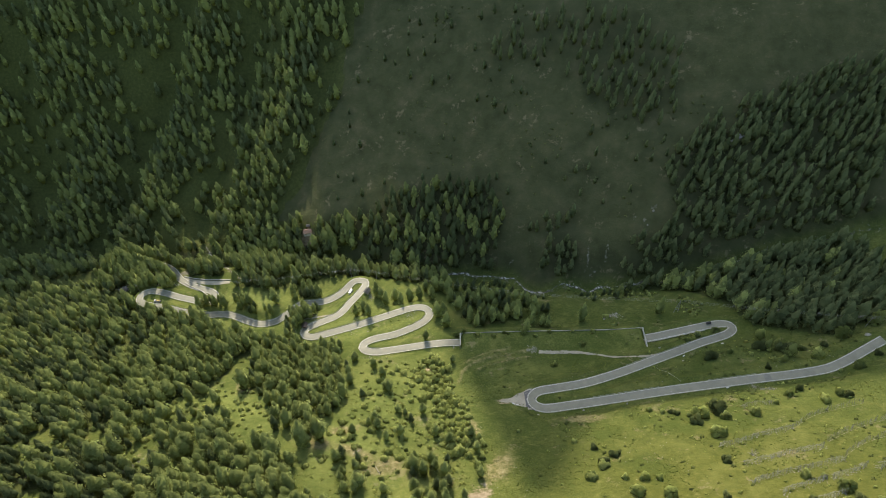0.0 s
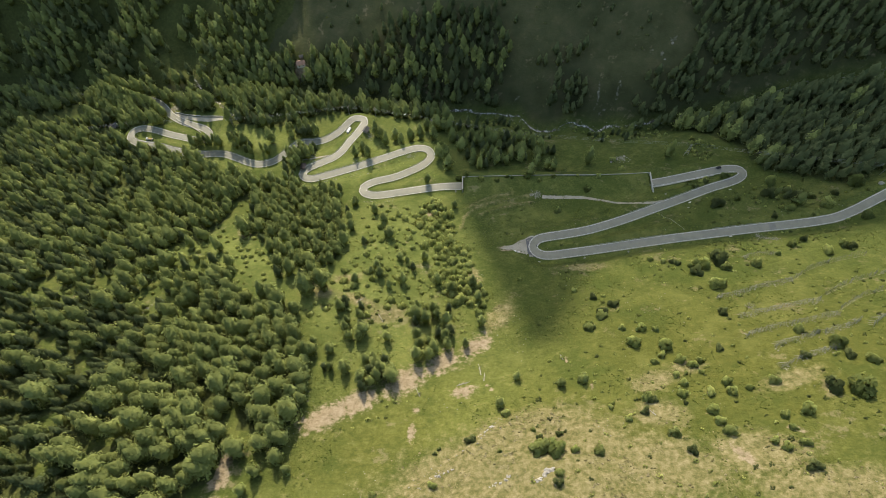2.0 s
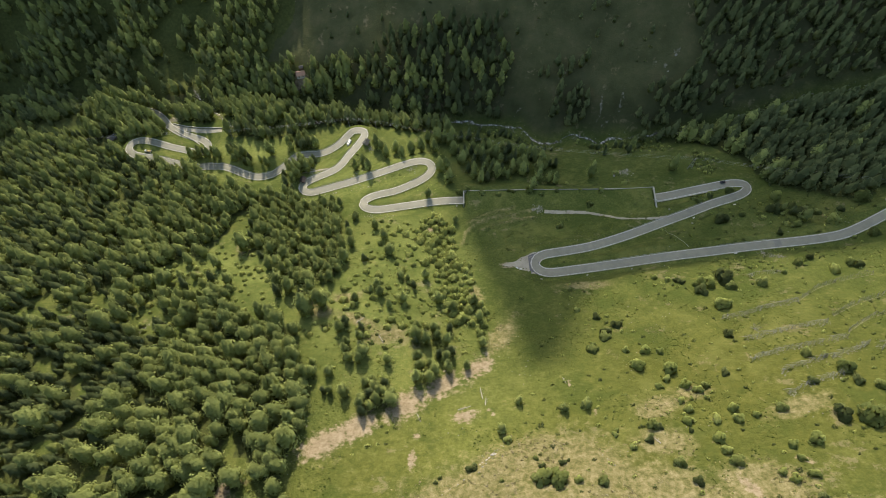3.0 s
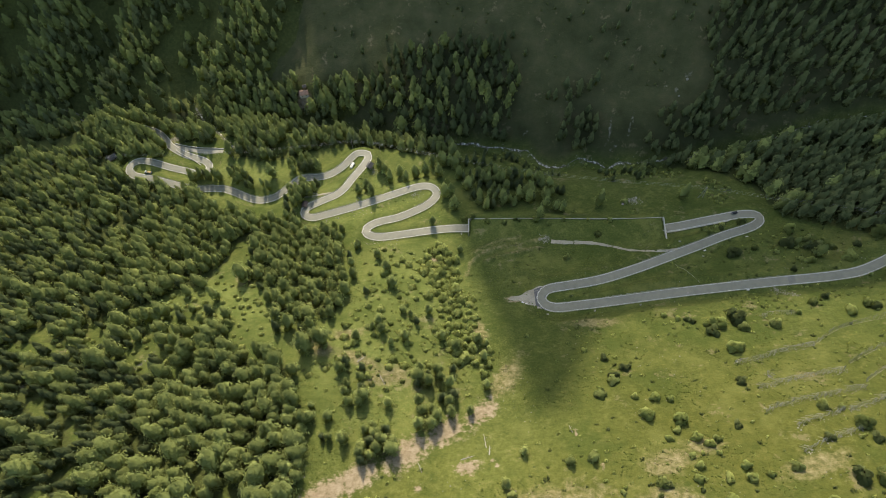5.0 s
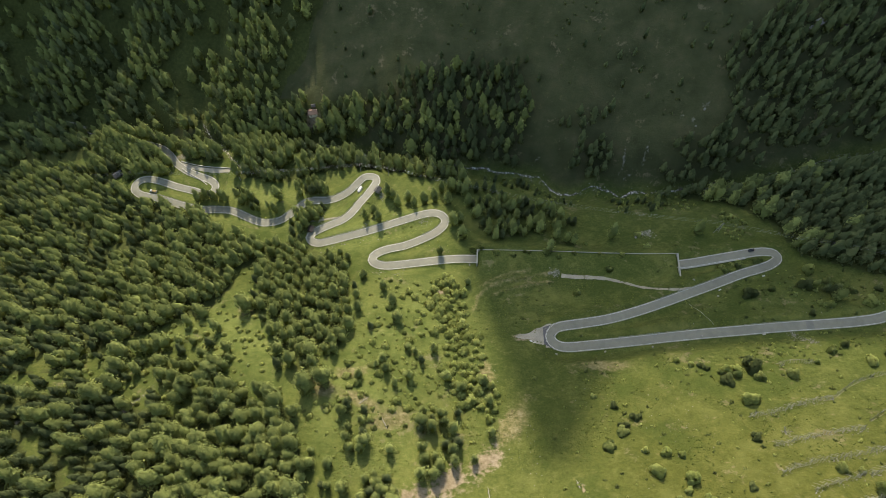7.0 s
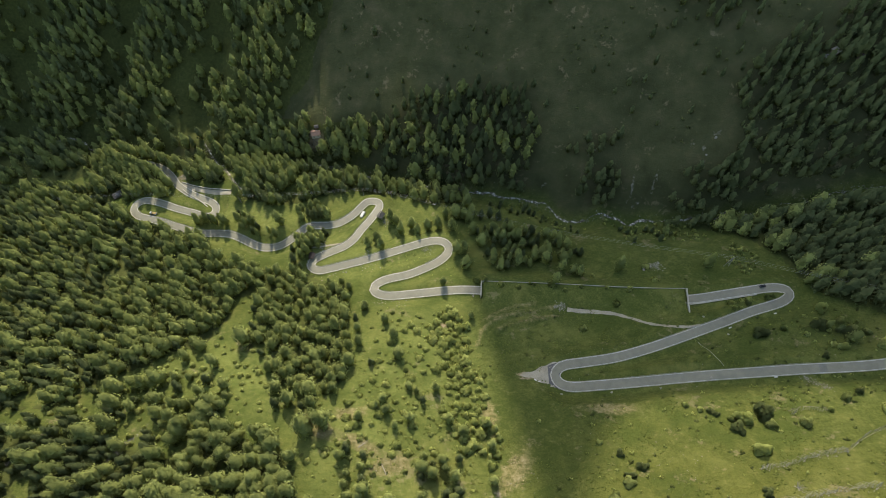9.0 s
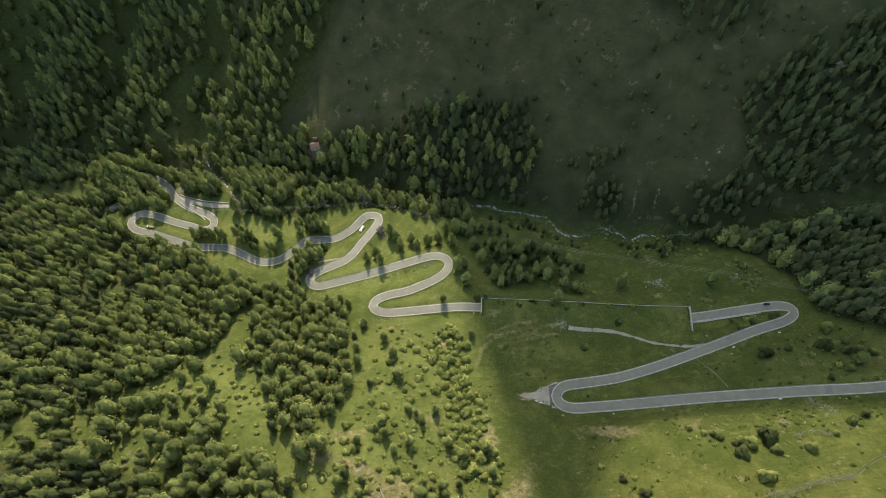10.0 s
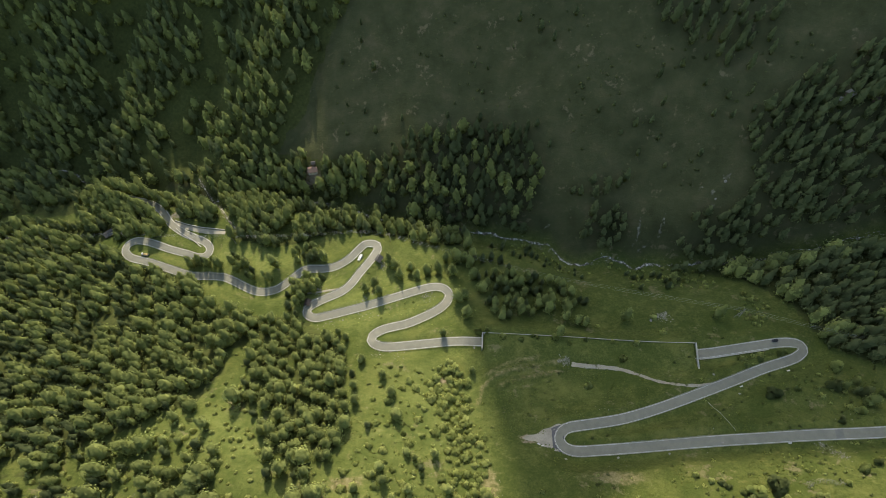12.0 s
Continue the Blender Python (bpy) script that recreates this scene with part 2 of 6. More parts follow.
def distance_to(line, x, y):
    """Distance from the plan's points to a line of points, and the nearest point's number."""
    best, which = np.full(x.shape, 1e9), np.zeros(x.shape, int)
    for k, p in enumerate(line):
        d = (x - p[0]) ** 2 + (y - p[1]) ** 2
        m = d < best
        best[m], which[m] = d[m], k
    return np.sqrt(best), which


STREAM_LINE = catmull(STREAM, 4.0)
STREAM_LINE[:, 1] += 1.4 * wave_noise(STREAM_LINE[:, 0], STREAM_LINE[:, 0] * 0, 21, 4) + 1.6 * wave_noise(STREAM_LINE[:, 0], STREAM_LINE[:, 0] * 0, 8, 5)


TORRENT_LINE = catmull(((-193, 380), (-198, 385), (-204, 391), (-210, 399), (-219, 410), (-228, 418), (-236, 427), (-246, 440)), 1.5)


def shade_crest(u):
    """Height of the unseen mountain across the valley, made up to cast its shade, along its length u."""
    return 520 + 135 * smoothstep(-78, -112, u) + 140 * smoothstep(-240, -270, u) + 332 * smoothstep(-62, -30, u) + 405 * smoothstep(46, 70, u) - 81 * smoothstep(78, 132, u) + 24 * smoothstep(150, 330, u)


def base_height(x, y):
    cx, cy = np.clip(x, -440, 440), np.clip(y, -60, 470)
    u, v = cx / 300, (cy - 220) / 200
    n = sum(c * u ** i * v ** j for c, (i, j) in zip(NEAR, [(i, j) for i in range(5) for j in range(5 - i)]))
    n = n + 0.55 * np.clip(-60 - y, 0, 420) + 0.2 * (x - cx) - 0.35 * np.clip(y - 470, 0, 300)
    fx, fy = np.clip(x, -460, 460), np.clip(y, 250, 700)
    u, v = fx / 300, (fy - 400) / 200
    f = FAR[0] + FAR[1] * u + FAR[2] * v + FAR[3] * u * u + FAR[4] * u * v + FAR[5] * v * v
    f = f + 0.18 * (x - fx) - 0.5 * np.clip(250 - y, 0, 200)
    m = np.maximum(n, f)
    z = m + 5 * np.log(np.exp((n - m) / 5) + np.exp((f - m) / 5))
    for rx, ry, r, h in RIBS:
        z = z + h * np.exp(-((x - rx) ** 2 + (y - ry) ** 2) / (2 * r * r))
    wooded = (x > -560) & (x < -60) & (y > 420) & (y < 780)
    for h, r, line in SPURS:
        near = distance_to(catmull(line, 9.0), x[wooded], y[wooded])[0]
        z[wooded] += h * np.exp(-(near / r) ** 2)
    d = distance_to(STREAM_LINE, x, y)[0]
    z = z - 17 * np.exp(-(d / 17) ** 2)
    # unseen mountain added between the sun and the valley, shaped to shade it
    su = x * math.cos(SUN_AZ) + y * math.sin(SUN_AZ)
    sv = -x * math.sin(SUN_AZ) + y * math.cos(SUN_AZ)
    top = shade_crest(su)
    rise = np.clip((sv - 640) / 760, 0, 1)
    z = z * (1 - rise) + np.maximum(top, 60) * rise
    z = z - 0.5 * np.clip(sv - 1480, 0, 900)
    rough = smoothstep(8, 40, d)
    z = z + rough * (2.2 * wave_noise(x, y, 46, 1) + 1.0 * wave_noise(x, y, 19, 2) + 0.5 * wave_noise(x, y, 7, 3))
    return z


def graded(points, stations):
    """Road points with heights, falling evenly between stations (number of the point, height)."""
    p = np.array(points, float)
    s = np.concatenate(([0], np.cumsum(np.hypot(*np.diff(p, axis=0).T))))
    z = np.interp(s, [s[i] for i, _ in stations], [h for _, h in stations])
    return np.column_stack([p, z])

ROAD_UPPER = (
    (298.5, 244.9), (282.9, 237.3), (269.2, 230.6), (256.4, 225.6), (244.5, 223.4), (229.2, 221.8), (210.3, 220.4), (191.6, 218.8), (172.0, 216.8),
    (156.5, 215.3), (140.8, 213.6), (125.0, 211.7), (109.1, 209.7), (93.1, 207.8), (80.2, 206.4), (70.5, 205.4), (64.0, 205.8), (59.5, 208.2),
    (57.7, 212.4), (59.9, 216.8), (64.7, 219.4), (78.4, 222.2), (95.6, 226.0), (113.2, 231.8), (131.2, 238.8), (149.5, 246.5), (168.5, 254.7),
    (188.0, 263.4), (203.7, 269.3), (211.8, 273.0), (216.9, 277.5), (216.0, 281.4), (210.8, 283.0), (202.1, 282.6), (189.6, 280.5), (175.3, 277.9),
    (161.0, 275.3), (151.0, 274.0))
ROAD_UPPER_Z = ((0, 131.5), (7, 120.8), (18, 108.8), (25, 103.5), (28, 98.2), (31, 96.2), (37, 89.7))
ROAD_MIDDLE = (
    (10.0, 279.8), (-1.7, 279.9), (-13.3, 279.1), (-25.0, 277.6), (-36.7, 276.1), (-48.4, 274.7), (-56.3, 274.3), (-62.4, 275.7), (-65.9, 278.5),
    (-65.2, 282.4), (-60.8, 286.2), (-54.0, 289.4), (-42.4, 293.4), (-30.8, 299.7), (-21.0, 306.3), (-15.2, 312.7), (-13.5, 318.8), (-16.7, 323.3),
    (-22.2, 324.9), (-28.4, 324.3), (-36.7, 321.8), (-53.0, 315.9), (-73.3, 308.6), (-93.6, 302.3), (-103.8, 299.3), (-109.9, 297.8), (-115.1, 298.9),
    (-117.7, 302.4), (-116.3, 306.6), (-111.9, 310.1), (-104.2, 314.9), (-94.5, 320.8), (-88.1, 327.9), (-83.6, 336.4), (-78.9, 344.1), (-74.5, 351.9),
    (-71.7, 358.2))
ROAD_MIDDLE_Z = ((0, 75.7), (8, 70.3), (16, 61.3), (27, 56.3), (36, 49.1))
ROAD_LOWER = (
    (-71.7, 358.2), (-72.6, 362.8), (-78.2, 364.2), (-82.6, 363.2), (-86.7, 358.8), (-91.8, 352.5), (-97.6, 347.7), (-105.2, 343.7), (-114.0, 342.2),
    (-123.0, 342.1), (-129.5, 340.1), (-134.7, 335.3), (-141.4, 329.1), (-147.5, 324.8), (-153.9, 322.8), (-160.6, 322.3), (-167.7, 324.0), (-175.2, 327.2),
    (-182.8, 330.8), (-190.2, 333.6), (-195.0, 334.5), (-204.4, 334.8), (-213.6, 334.6), (-223.2, 335.9), (-238.5, 340.5), (-253.9, 345.2), (-266.6, 348.0),
    (-274.5, 350.4), (-279.8, 355.4), (-279.0, 361.8), (-274.4, 365.3), (-267.7, 365.9), (-258.0, 364.1), (-245.7, 360.5), (-231.3, 357.6), (-221.7, 355.3),
    (-216.4, 356.2), (-213.5, 360.1), (-214.3, 365.4), (-219.9, 370.2), (-229.2, 373.9), (-240.4, 378.8), (-249.3, 384.2), (-255.7, 389.2), (-261.8, 396.5),
    (-268.0, 402.2), (-275.5, 406.4), (-283.6, 408.8), (-292.0, 410.5), (-303.0, 413.5), (-316.0, 419.0))
ROAD_LOWER_Z = ((0, 49.1), (15, 40.5), (28, 32.3), (38, 26.3), (45, 19.9), (47, 19.2), (50, 17.0))

UPPER = catmull(graded(ROAD_UPPER, ROAD_UPPER_Z), 2.0)
MIDDLE = catmull(graded(ROAD_MIDDLE, ROAD_MIDDLE_Z), 2.0)
LOWER = catmull(graded(ROAD_LOWER, ROAD_LOWER_Z), 2.0)
TUNNEL = catmull(((151.0, 274.0, 89.7), (128, 272.5, 87), (100, 273.5, 84.5), (60, 277, 80.5), (10.0, 279.8, 75.7)), 2.0)
ROADS = np.concatenate([UPPER, MIDDLE, LOWER])
BANKS = [catmull(b, 2.0) for b in (((62, 266), (45, 262), (29, 258), (18, 252), (12, 244), (10, 234)), ((48, 268), (34, 265), (22, 260), (14, 254)), ((60, 258), (46, 254), (32, 251), (22, 246)))]
ROOF = 5.6      # grass roof of the gallery over its carriageway


def ground(x, y):
    """Height of the land: the slopes, cut and filled for the road and laid over the gallery."""
    x, y = np.asarray(x, float), np.asarray(y, float)
    shape = x.shape
    x, y = x.ravel(), y.ravel()
    z = base_height(x, y)
    # a rocky knob on the near slope, steep towards the west
    front = np.interp(y, (20, 50, 69, 82, 90), (-30, -13, 10, 27, 60))
    knob = smoothstep(-1.5, 3.5, x - front) * (1 - smoothstep(58, 90, x)) * (1 - smoothstep(84, 94, y + 0.25 * (x - 30)))
    z = z + knob * (3.0 + 1.5 * wave_noise(x, y, 11, 41) + 1.2 * wave_noise(x, y, 5, 42))
    near = (np.abs(x) < 330) & (y > 180) & (y < 440)
    px, py = x[near], y[near]
    if len(px):
        num, den, best = np.zeros(px.shape), np.zeros(px.shape), np.full(px.shape, 1e9)
        for q in ROADS:
            best = np.minimum(best, np.hypot(px - q[0], py - q[1]))
        for q in ROADS:
            w = np.exp(-(np.hypot(px - q[0], py - q[1]) - best) / 1.2)
            num, den = num + w * q[2], den + w
        road_w = 1 - smoothstep(4.2, 15, best)
        zz = z[near]
        zz = zz + road_w * (num / den - 0.12 - zz)
        # banks of earth left by the track
        for bank in BANKS:
            zz = zz + 2.4 * np.exp(-(distance_to(bank, px, py)[0] / 2.4) ** 2)
        # the gallery's grass roof, level over the carriageway and gently sloping to the valley
        tb, tz = np.full(px.shape, 1e9), np.zeros(px.shape)
        for q in TUNNEL:
            d = np.hypot(px - q[0], py - q[1])
            m = d < tb
            tb[m], tz[m] = d[m], q[2]
        inside = smoothstep(10.8, 13.2, px) * (1 - smoothstep(148.5, 151.5, px))
        roof_w = (1 - smoothstep(5.5, 20, tb)) * inside
        zz = zz + roof_w * (tz + ROOF - zz)
        z[near] = zz
    return z.reshape(shape)

FOREST_BIG = (
    (-480, 396), (-437, 398), (-367, 393), (-316, 391), (-299, 378), (-274, 343), (-225, 334), (-186, 313), (-162, 303), (-119, 293), (-97, 286), (-82, 260), (-76, 218),
    (-71, 192), (-66, 162), (-90, 155), (-84, 139), (-77, 121), (-72, 93), (-77, 75), (-79, 62), (-93, 74), (-101, 76), (-99, 59), (-112, 50),
    (-112, 38), (-188, 38), (-240, 40), (-335, 175), (-435, 330))
CLEARING = (
    (-157, 273), (-166, 267), (-164, 248), (-166, 222), (-184, 215), (-194, 205), (-219, 197), (-222, 191), (-202, 193), (-176, 198), (-154, 204),
    (-135, 209), (-127, 221), (-142, 227), (-143, 249), (-138, 264))
GLADES = (((-150, 214), (-119, 199), (-104, 179), (-88, 164), (-112, 160), (-138, 188)), ((-316, 366), (-300, 380), (-290, 372), (-284, 352), (-292, 345), (-300, 356)), ((-337, 322), (-330, 322), (-329, 345), (-302, 365), (-306, 372), (-328, 356), (-338, 347)), ((-262, 179), (-257, 192), (-242, 186), (-244, 179), (-258, 174)), ((-192, 102), (-169, 95), (-167, 87), (-184, 90)),
          ((-168, 70), (-155, 76), (-147, 66), (-162, 63)), ((-196, 80), (-190, 86), (-180, 78), (-189, 73)), ((-180, 62), (-176, 66), (-166, 51), (-176, 51)),
          ((-199, 125), (-185, 117), (-186, 105)), ((-228, 127), (-222, 136), (-211, 120), (-219, 114)))
RIDE = (
    (-127, 142), (-121, 142), (-116, 116), (-100, 78), (-98, 52), (-106, 50), (-104, 74), (-113, 102))
OPEN_WOOD = (
    (-229, 181), (-222, 191), (-175, 197), (-141, 207), (-127, 215), (-112, 193), (-99, 162), (-130, 150), (-258, 153), (-271, 168))
EAST_GROVE = (
    (-138, 264), (-157, 273), (-158, 289), (-116, 292), (-90, 284), (-81, 252), (-75, 218), (-72, 192), (-94, 187), (-111, 190), (-127, 215), (-140, 231))
EAST_SPARSE = (
    (-64, 192), (-111, 190), (-100, 157), (-62, 155))
FAR_LEFT = (
    (-560, 730), (-110, 700), (-88, 654), (-110, 565), (-149, 494), (-171, 454), (-129, 451), (-94, 442), (-91, 417), (-153, 433), (-223, 421), (-261, 445),
    (-306, 425), (-325, 403), (-380, 402), (-440, 408), (-560, 415))
FAR_LOW = (
    (-85, 440), (-48, 447), (-15, 454), (33, 447), (58, 409), (48, 396), (38, 377), (-48, 402), (-88, 417))
FAR_TOP = (
    (40, 563), (95, 585), (159, 580), (216, 525), (205, 470), (143, 496), (93, 537))
FAR_RIGHT = (
    (193, 444), (297, 487), (383, 493), (361, 378), (291, 376), (226, 367), (170, 369), (200, 407))
BANK_RIGHT = (
    (173, 347), (196, 351), (212, 354), (251, 355), (299, 360), (345, 360), (325, 268), (276, 262), (259, 267), (240, 277), (231, 294), (226, 317), (207, 325), (196, 340))
ROW_STREAM = (
    (-201, 384), (-163, 377), (-128, 390), (-94, 410), (-44, 401), (-1, 384), (0, 360), (-28, 378), (-65, 379), (-89, 382), (-125, 373),
    (-161, 366), (-189, 367))
BANK_HOUSE = (
    (-220, 434), (-183, 452), (-148, 441), (-135, 436), (-99, 440), (-89, 425), (-114, 410), (-181, 393), (-219, 419))
KNOLL = (
    (-284, 414), (-258, 441), (-250, 434), (-207, 387), (-241, 390), (-256, 400), (-268, 407))
HAIRPIN_WEST = (
    (-319, 398), (-285, 403), (-265, 394), (-252, 377), (-261, 367), (-294, 371), (-316, 381))
GROVE_A = (
    (-192, 354), (-181, 353), (-170, 340), (-153, 332), (-150, 329), (-171, 329), (-190, 337))
GROVE_B = (
    (-224, 346), (-203, 349), (-191, 338), (-222, 339))
GROVE_C = (
    (-141, 360), (-116, 363), (-112, 346), (-132, 344))
GROVE_D = (
    (-129, 335), (-110, 337), (-110, 324), (-119, 315), (-123, 299), (-131, 297), (-136, 326))
GROVE_E = (
    (8, 338), (30, 348), (66, 330), (88, 308), (84, 298), (52, 300), (20, 298), (6, 308))
CLUMP_A = (
    (-21, 158), (2, 158), (2, 122), (-16, 116))
CLUMP_B = (
    (-49, 117), (-29, 125), (-27, 106), (-46, 100))
CLUMP_C = (
    (-64, 158), (-48, 158), (-43, 132), (-54, 132))
SHRUBS = (
    (-40, 220), (3, 254), (11, 211), (24, 178), (19, 157), (-4, 162), (-26, 177))
SHRUBS_LOW = (
    (-90, 185), (-19, 188), (3, 160), (-17, 150), (-76, 148), (-93, 166))
SHRUBS_EAST = (
    (218, 264), (237, 247), (237, 224), (220, 227), (210, 244))
RIVER_SHRUB = (
    (108, 363), (171, 355), (186, 328), (150, 331), (107, 354))
LONE_TREES = (
    (-56, 344), (-52, 335), (-44, 342), (-39, 335), (-31, 339), (-23, 341), (-12, 339), (-9, 352), (1, 347), (4, 336), (-7, 315),
    (-2, 317), (0, 301), (-16, 284), (-25, 277), (-36, 321), (-65, 318), (-70, 327), (-76, 322), (-93, 326), (-100, 342), (-93, 356),
    (-137, 331), (-150, 343), (-140, 327), (-243, 358), (-265, 367), (-271, 368), (-105, 345), (-61, 347), (-113, 326), (69, 300), (77, 298),
    (82, 296), (109, 300), (63, 285), (150, 339), (170, 304), (-90, 284), (-83, 279), (-69, 260), (-73, 249), (-69, 280))
LONE_MEADOW = (
    (-53, 249), (-67, 229), (-56, 213), (-31, 198), (-26, 195), (-15, 198), (-22, 189), (-42, 181), (-36, 172), (2, 172), (20, 174), (5, 256), (-65, 113), (-73, 124), (-64, 124),
    (-57, 176), (-48, 184), (-45, 188), (-28, 177), (-6, 178), (19, 144), (18, 164), (15, 175), (10, 129), (87, 146), (96, 155), (86, 162),
    (78, 137), (137, 186), (163, 180), (166, 178), (183, 178), (-45, 236), (-40, 220), (-70, 241), (-69, 262), (-74, 130), (-62, 113), (-54, 112),
    (-34, 133), (-71, 57), (-84, 56), (-88, 48), (149, 141), (244, 194), (227, 251), (233, 248), (237, 241), (230, 288))
BUSHES = (
    (151, 182), (153, 179), (157, 178), (249, 176), (234, 192))
BUSHES_B = (
    (45, 180), (76, 168), (188, 284), (201, 230), (190, 258), (174, 262), (158, 271), (167, 278), (110, 303), (129, 302), (69, 278), (91, 295),
    (-32, 46), (132, 289), (37, 280), (103, 268), (79, 248), (107, 230), (168, 243), (208, 283), (-82, 165), (-72, 156))

KNOLL_EAST = ((-262, 402), (-232, 392), (-205, 387), (-165, 380), (-150, 396), (-195, 422), (-250, 436))
ROAD_FOOT = ((-330, 400), (-296, 392), (-286, 400), (-276, 418), (-300, 430), (-330, 425))
EAST_LIGHT = (
    (230, 235, 2.1), (230, 265, 2.5), (252, 236, 2.3), (262, 223, 2.0), (232, 192, 2.2), (155, 184, 2.8), (307, 268, 3.6), (203, 192, 1.0), (156, 166, 2.8), (185, 111, 0.7))
EAST_DARK = (
    (237, 246, 2.9), (237, 255, 1.6), (223, 251, 2.3), (278, 255, 2.8), (262, 247, 1.6), (248, 246, 1.4), (290, 234, 1.9), (273, 224, 1.9), (247, 195, 1.6), (243, 197, 1.6), (187, 246, 2.4), (202, 275, 1.9),
    (187, 269, 1.6), (178, 265, 1.4), (167, 189, 3.0), (186, 183, 1.7), (139, 189, 1.1), (215, 200, 1.6), (224, 204, 1.3), (202, 249, 1.1), (150, 179, 2.4), (168, 181, 1.8), (150, 143, 1.3),
    (179, 128, 1.4), (181, 126, 0.7), (187, 127, 1.0), (171, 111, 1.3), (190, 118, 2.1), (191, 110, 1.6), (199, 107, 1.6), (173, 93, 2.3), (183, 91, 2.7))
SOUTH_LIGHT = (
    (98, 125, 2.2), (105, 135, 1.5), (112, 134, 1.5), (104, 112, 1.3), (109, 116, 1.2), (116, 112, 1.6), (121, 109, 1.6), (111, 103, 1.1), (112, 98, 1.4), (109, 92, 1.4), (122, 92, 1.5), (131, 92, 1.7), (131, 98, 1.4), (119, 83, 1.6), (119, 77, 1.7), (82, 80, 1.2), (76, 86, 0.8), (156, 81, 1.8), (146, 79, 1.5), (146, 73, 1.1), (136, 67, 1.2), (139, 64, 1.2), (147, 66, 1.4), (113, 122, 2.5), (95, 136, 1.2), (139, 94, 1.0), (116, 104, 0.8), (123, 104, 0.9), (55, 65, 1.1), (28, 85, 1.4), (-7, 50, 1.3), (77, 88, 0.7))
SOUTH_DARK = (
    (88, 150, 1.6), (79, 140, 1.2), (151, 145, 1.3), (121, 72, 1.4), (103, 64, 1.5), (99, 72, 1.4), (90, 83, 1.1), (93, 90, 1.5), (96, 89, 1.2), (67, 103, 1.5), (144, 56, 1.6), (151, 97, 1.3), (137, 118, 1.3), (125, 111, 1.2), (109, 87, 0.7), (47, 65, 2.1), (50, 73, 1.1), (40, 66, 2.5), (45, 50, 1.1), (46, 54, 1.1), (41, 71, 1.1), (39, 75, 0.7), (53, 74, 0.5), (65, 64, 1.3), (11, 71, 1.5), (-4, 67, 0.6), (-6, 65, 0.6), (23, 65, 0.5), (45, 93, 0.5))
SLOPE_TREES = ((25, 90), (35, 106), (56, 101), (67, 102))


# ---- mesh helpers ----
def tri_mesh(name, verts, tris, slots=None, smooth=False):
    """A mesh of triangles from arrays."""
    verts, tris = np.asarray(verts, np.float32), np.asarray(tris, np.int32)
    me = bpy.data.meshes.new(name)
    me.vertices.add(len(verts))
    me.vertices.foreach_set("co", verts.ravel())
    me.loops.add(tris.size)
    me.loops.foreach_set("vertex_index", tris.ravel())
    me.polygons.add(len(tris))
    me.polygons.foreach_set("loop_start", np.arange(len(tris), dtype=np.int32) * 3)
    if slots is not None:
        me.polygons.foreach_set("material_index", np.asarray(slots, np.int32))
    me.polygons.foreach_set("use_smooth", np.full(len(tris), smooth))
    me.update(calc_edges=True)
    return me


def rounded(v, seed):
    """Soft normals of a crown about its own axis, so that it takes the light as one mass of needles."""
    high, reach = v[:, 2].max(), np.hypot(v[:, 0], v[:, 1]).max()
    n = np.column_stack([v[:, :2] / reach, 1.7 * (v[:, 2] / high - 0.46) + 0.10]) * 1.4
    n += np.random.default_rng(seed).normal(0, 0.24, v.shape)
    return n / np.linalg.norm(n, axis=1)[:, None]


def set_normals(me, n):
    me.attributes.new("custom_normal", "FLOAT_VECTOR", "POINT").data.foreach_set("vector", n.astype(np.float32).ravel())
    return me


def crown_mesh(v, f):
    return set_normals(tri_mesh("crown", v, f, smooth=True), rounded(v, len(v)))


def part(name, data, mat, parent=None, label=""):
    """Links a mesh, or a bmesh, as one object under a thing or a part."""
    if isinstance(data, bmesh.types.BMesh):
        me = bpy.data.meshes.new(name)
        bmesh.ops.recalc_face_normals(data, faces=data.faces)
        data.to_mesh(me)
        data.free()
        data = me
    if mat is not None and not data.materials:
        data.materials.append(mat)
    ob = new(name, data)
    ob.parent = parent
    return tagged(ob, label)


def thing(name, label, category, group="", kind=""):
    return tagged(new(name), label, category, group, kind)


def inside(poly, x, y):
    """Which of the plan's points lie in a polygon."""
    p = np.array(poly, float)
    hit = np.zeros(x.shape, bool)
    for (ax, ay), (bx, by) in zip(p, np.roll(p, -1, axis=0)):
        cross = ((ay > y) != (by > y)) & (x < (bx - ax) * (y - ay) / (by - ay + 1e-9) + ax)
        hit ^= cross
    return hit


def ragged(zone, x, y, far=0.6):
    """Like inside(), with an uneven edge as woods have it."""
    return inside(zone, x + far * (13 * wave_noise(x, y, 31, 71) + 5 * wave_noise(x, y, 11, 73)), y + far * (13 * wave_noise(x, y, 31, 72) + 5 * wave_noise(x, y, 11, 74)))


def steps(lo, hi, fine, reach):
    """Plan coordinates: even in the middle, ever wider towards the horizon."""
    mid = np.arange(lo, hi, fine)
    out, d, w = [], 0.0, fine
    while d < reach:
        w *= 1.09
        d += w
        out.append(d)
    out = np.array(out)
    return np.concatenate([lo - out[::-1], mid, mid[-1] + out])


# ---- land ----
def blobs(x, y, spots):
    """0 to 1 over oval patches (x, y, half length, half width, turn in degrees)."""
    v = np.zeros(x.shape)
    for cx, cy, a, b, turn in spots:
        c, s = math.cos(radians(turn)), math.sin(radians(turn))
        u, w = ((x - cx) * c + (y - cy) * s) / a, (-(x - cx) * s + (y - cy) * c) / b
        v = np.maximum(v, np.exp(-(u * u + w * w) * 0.7))
    return v


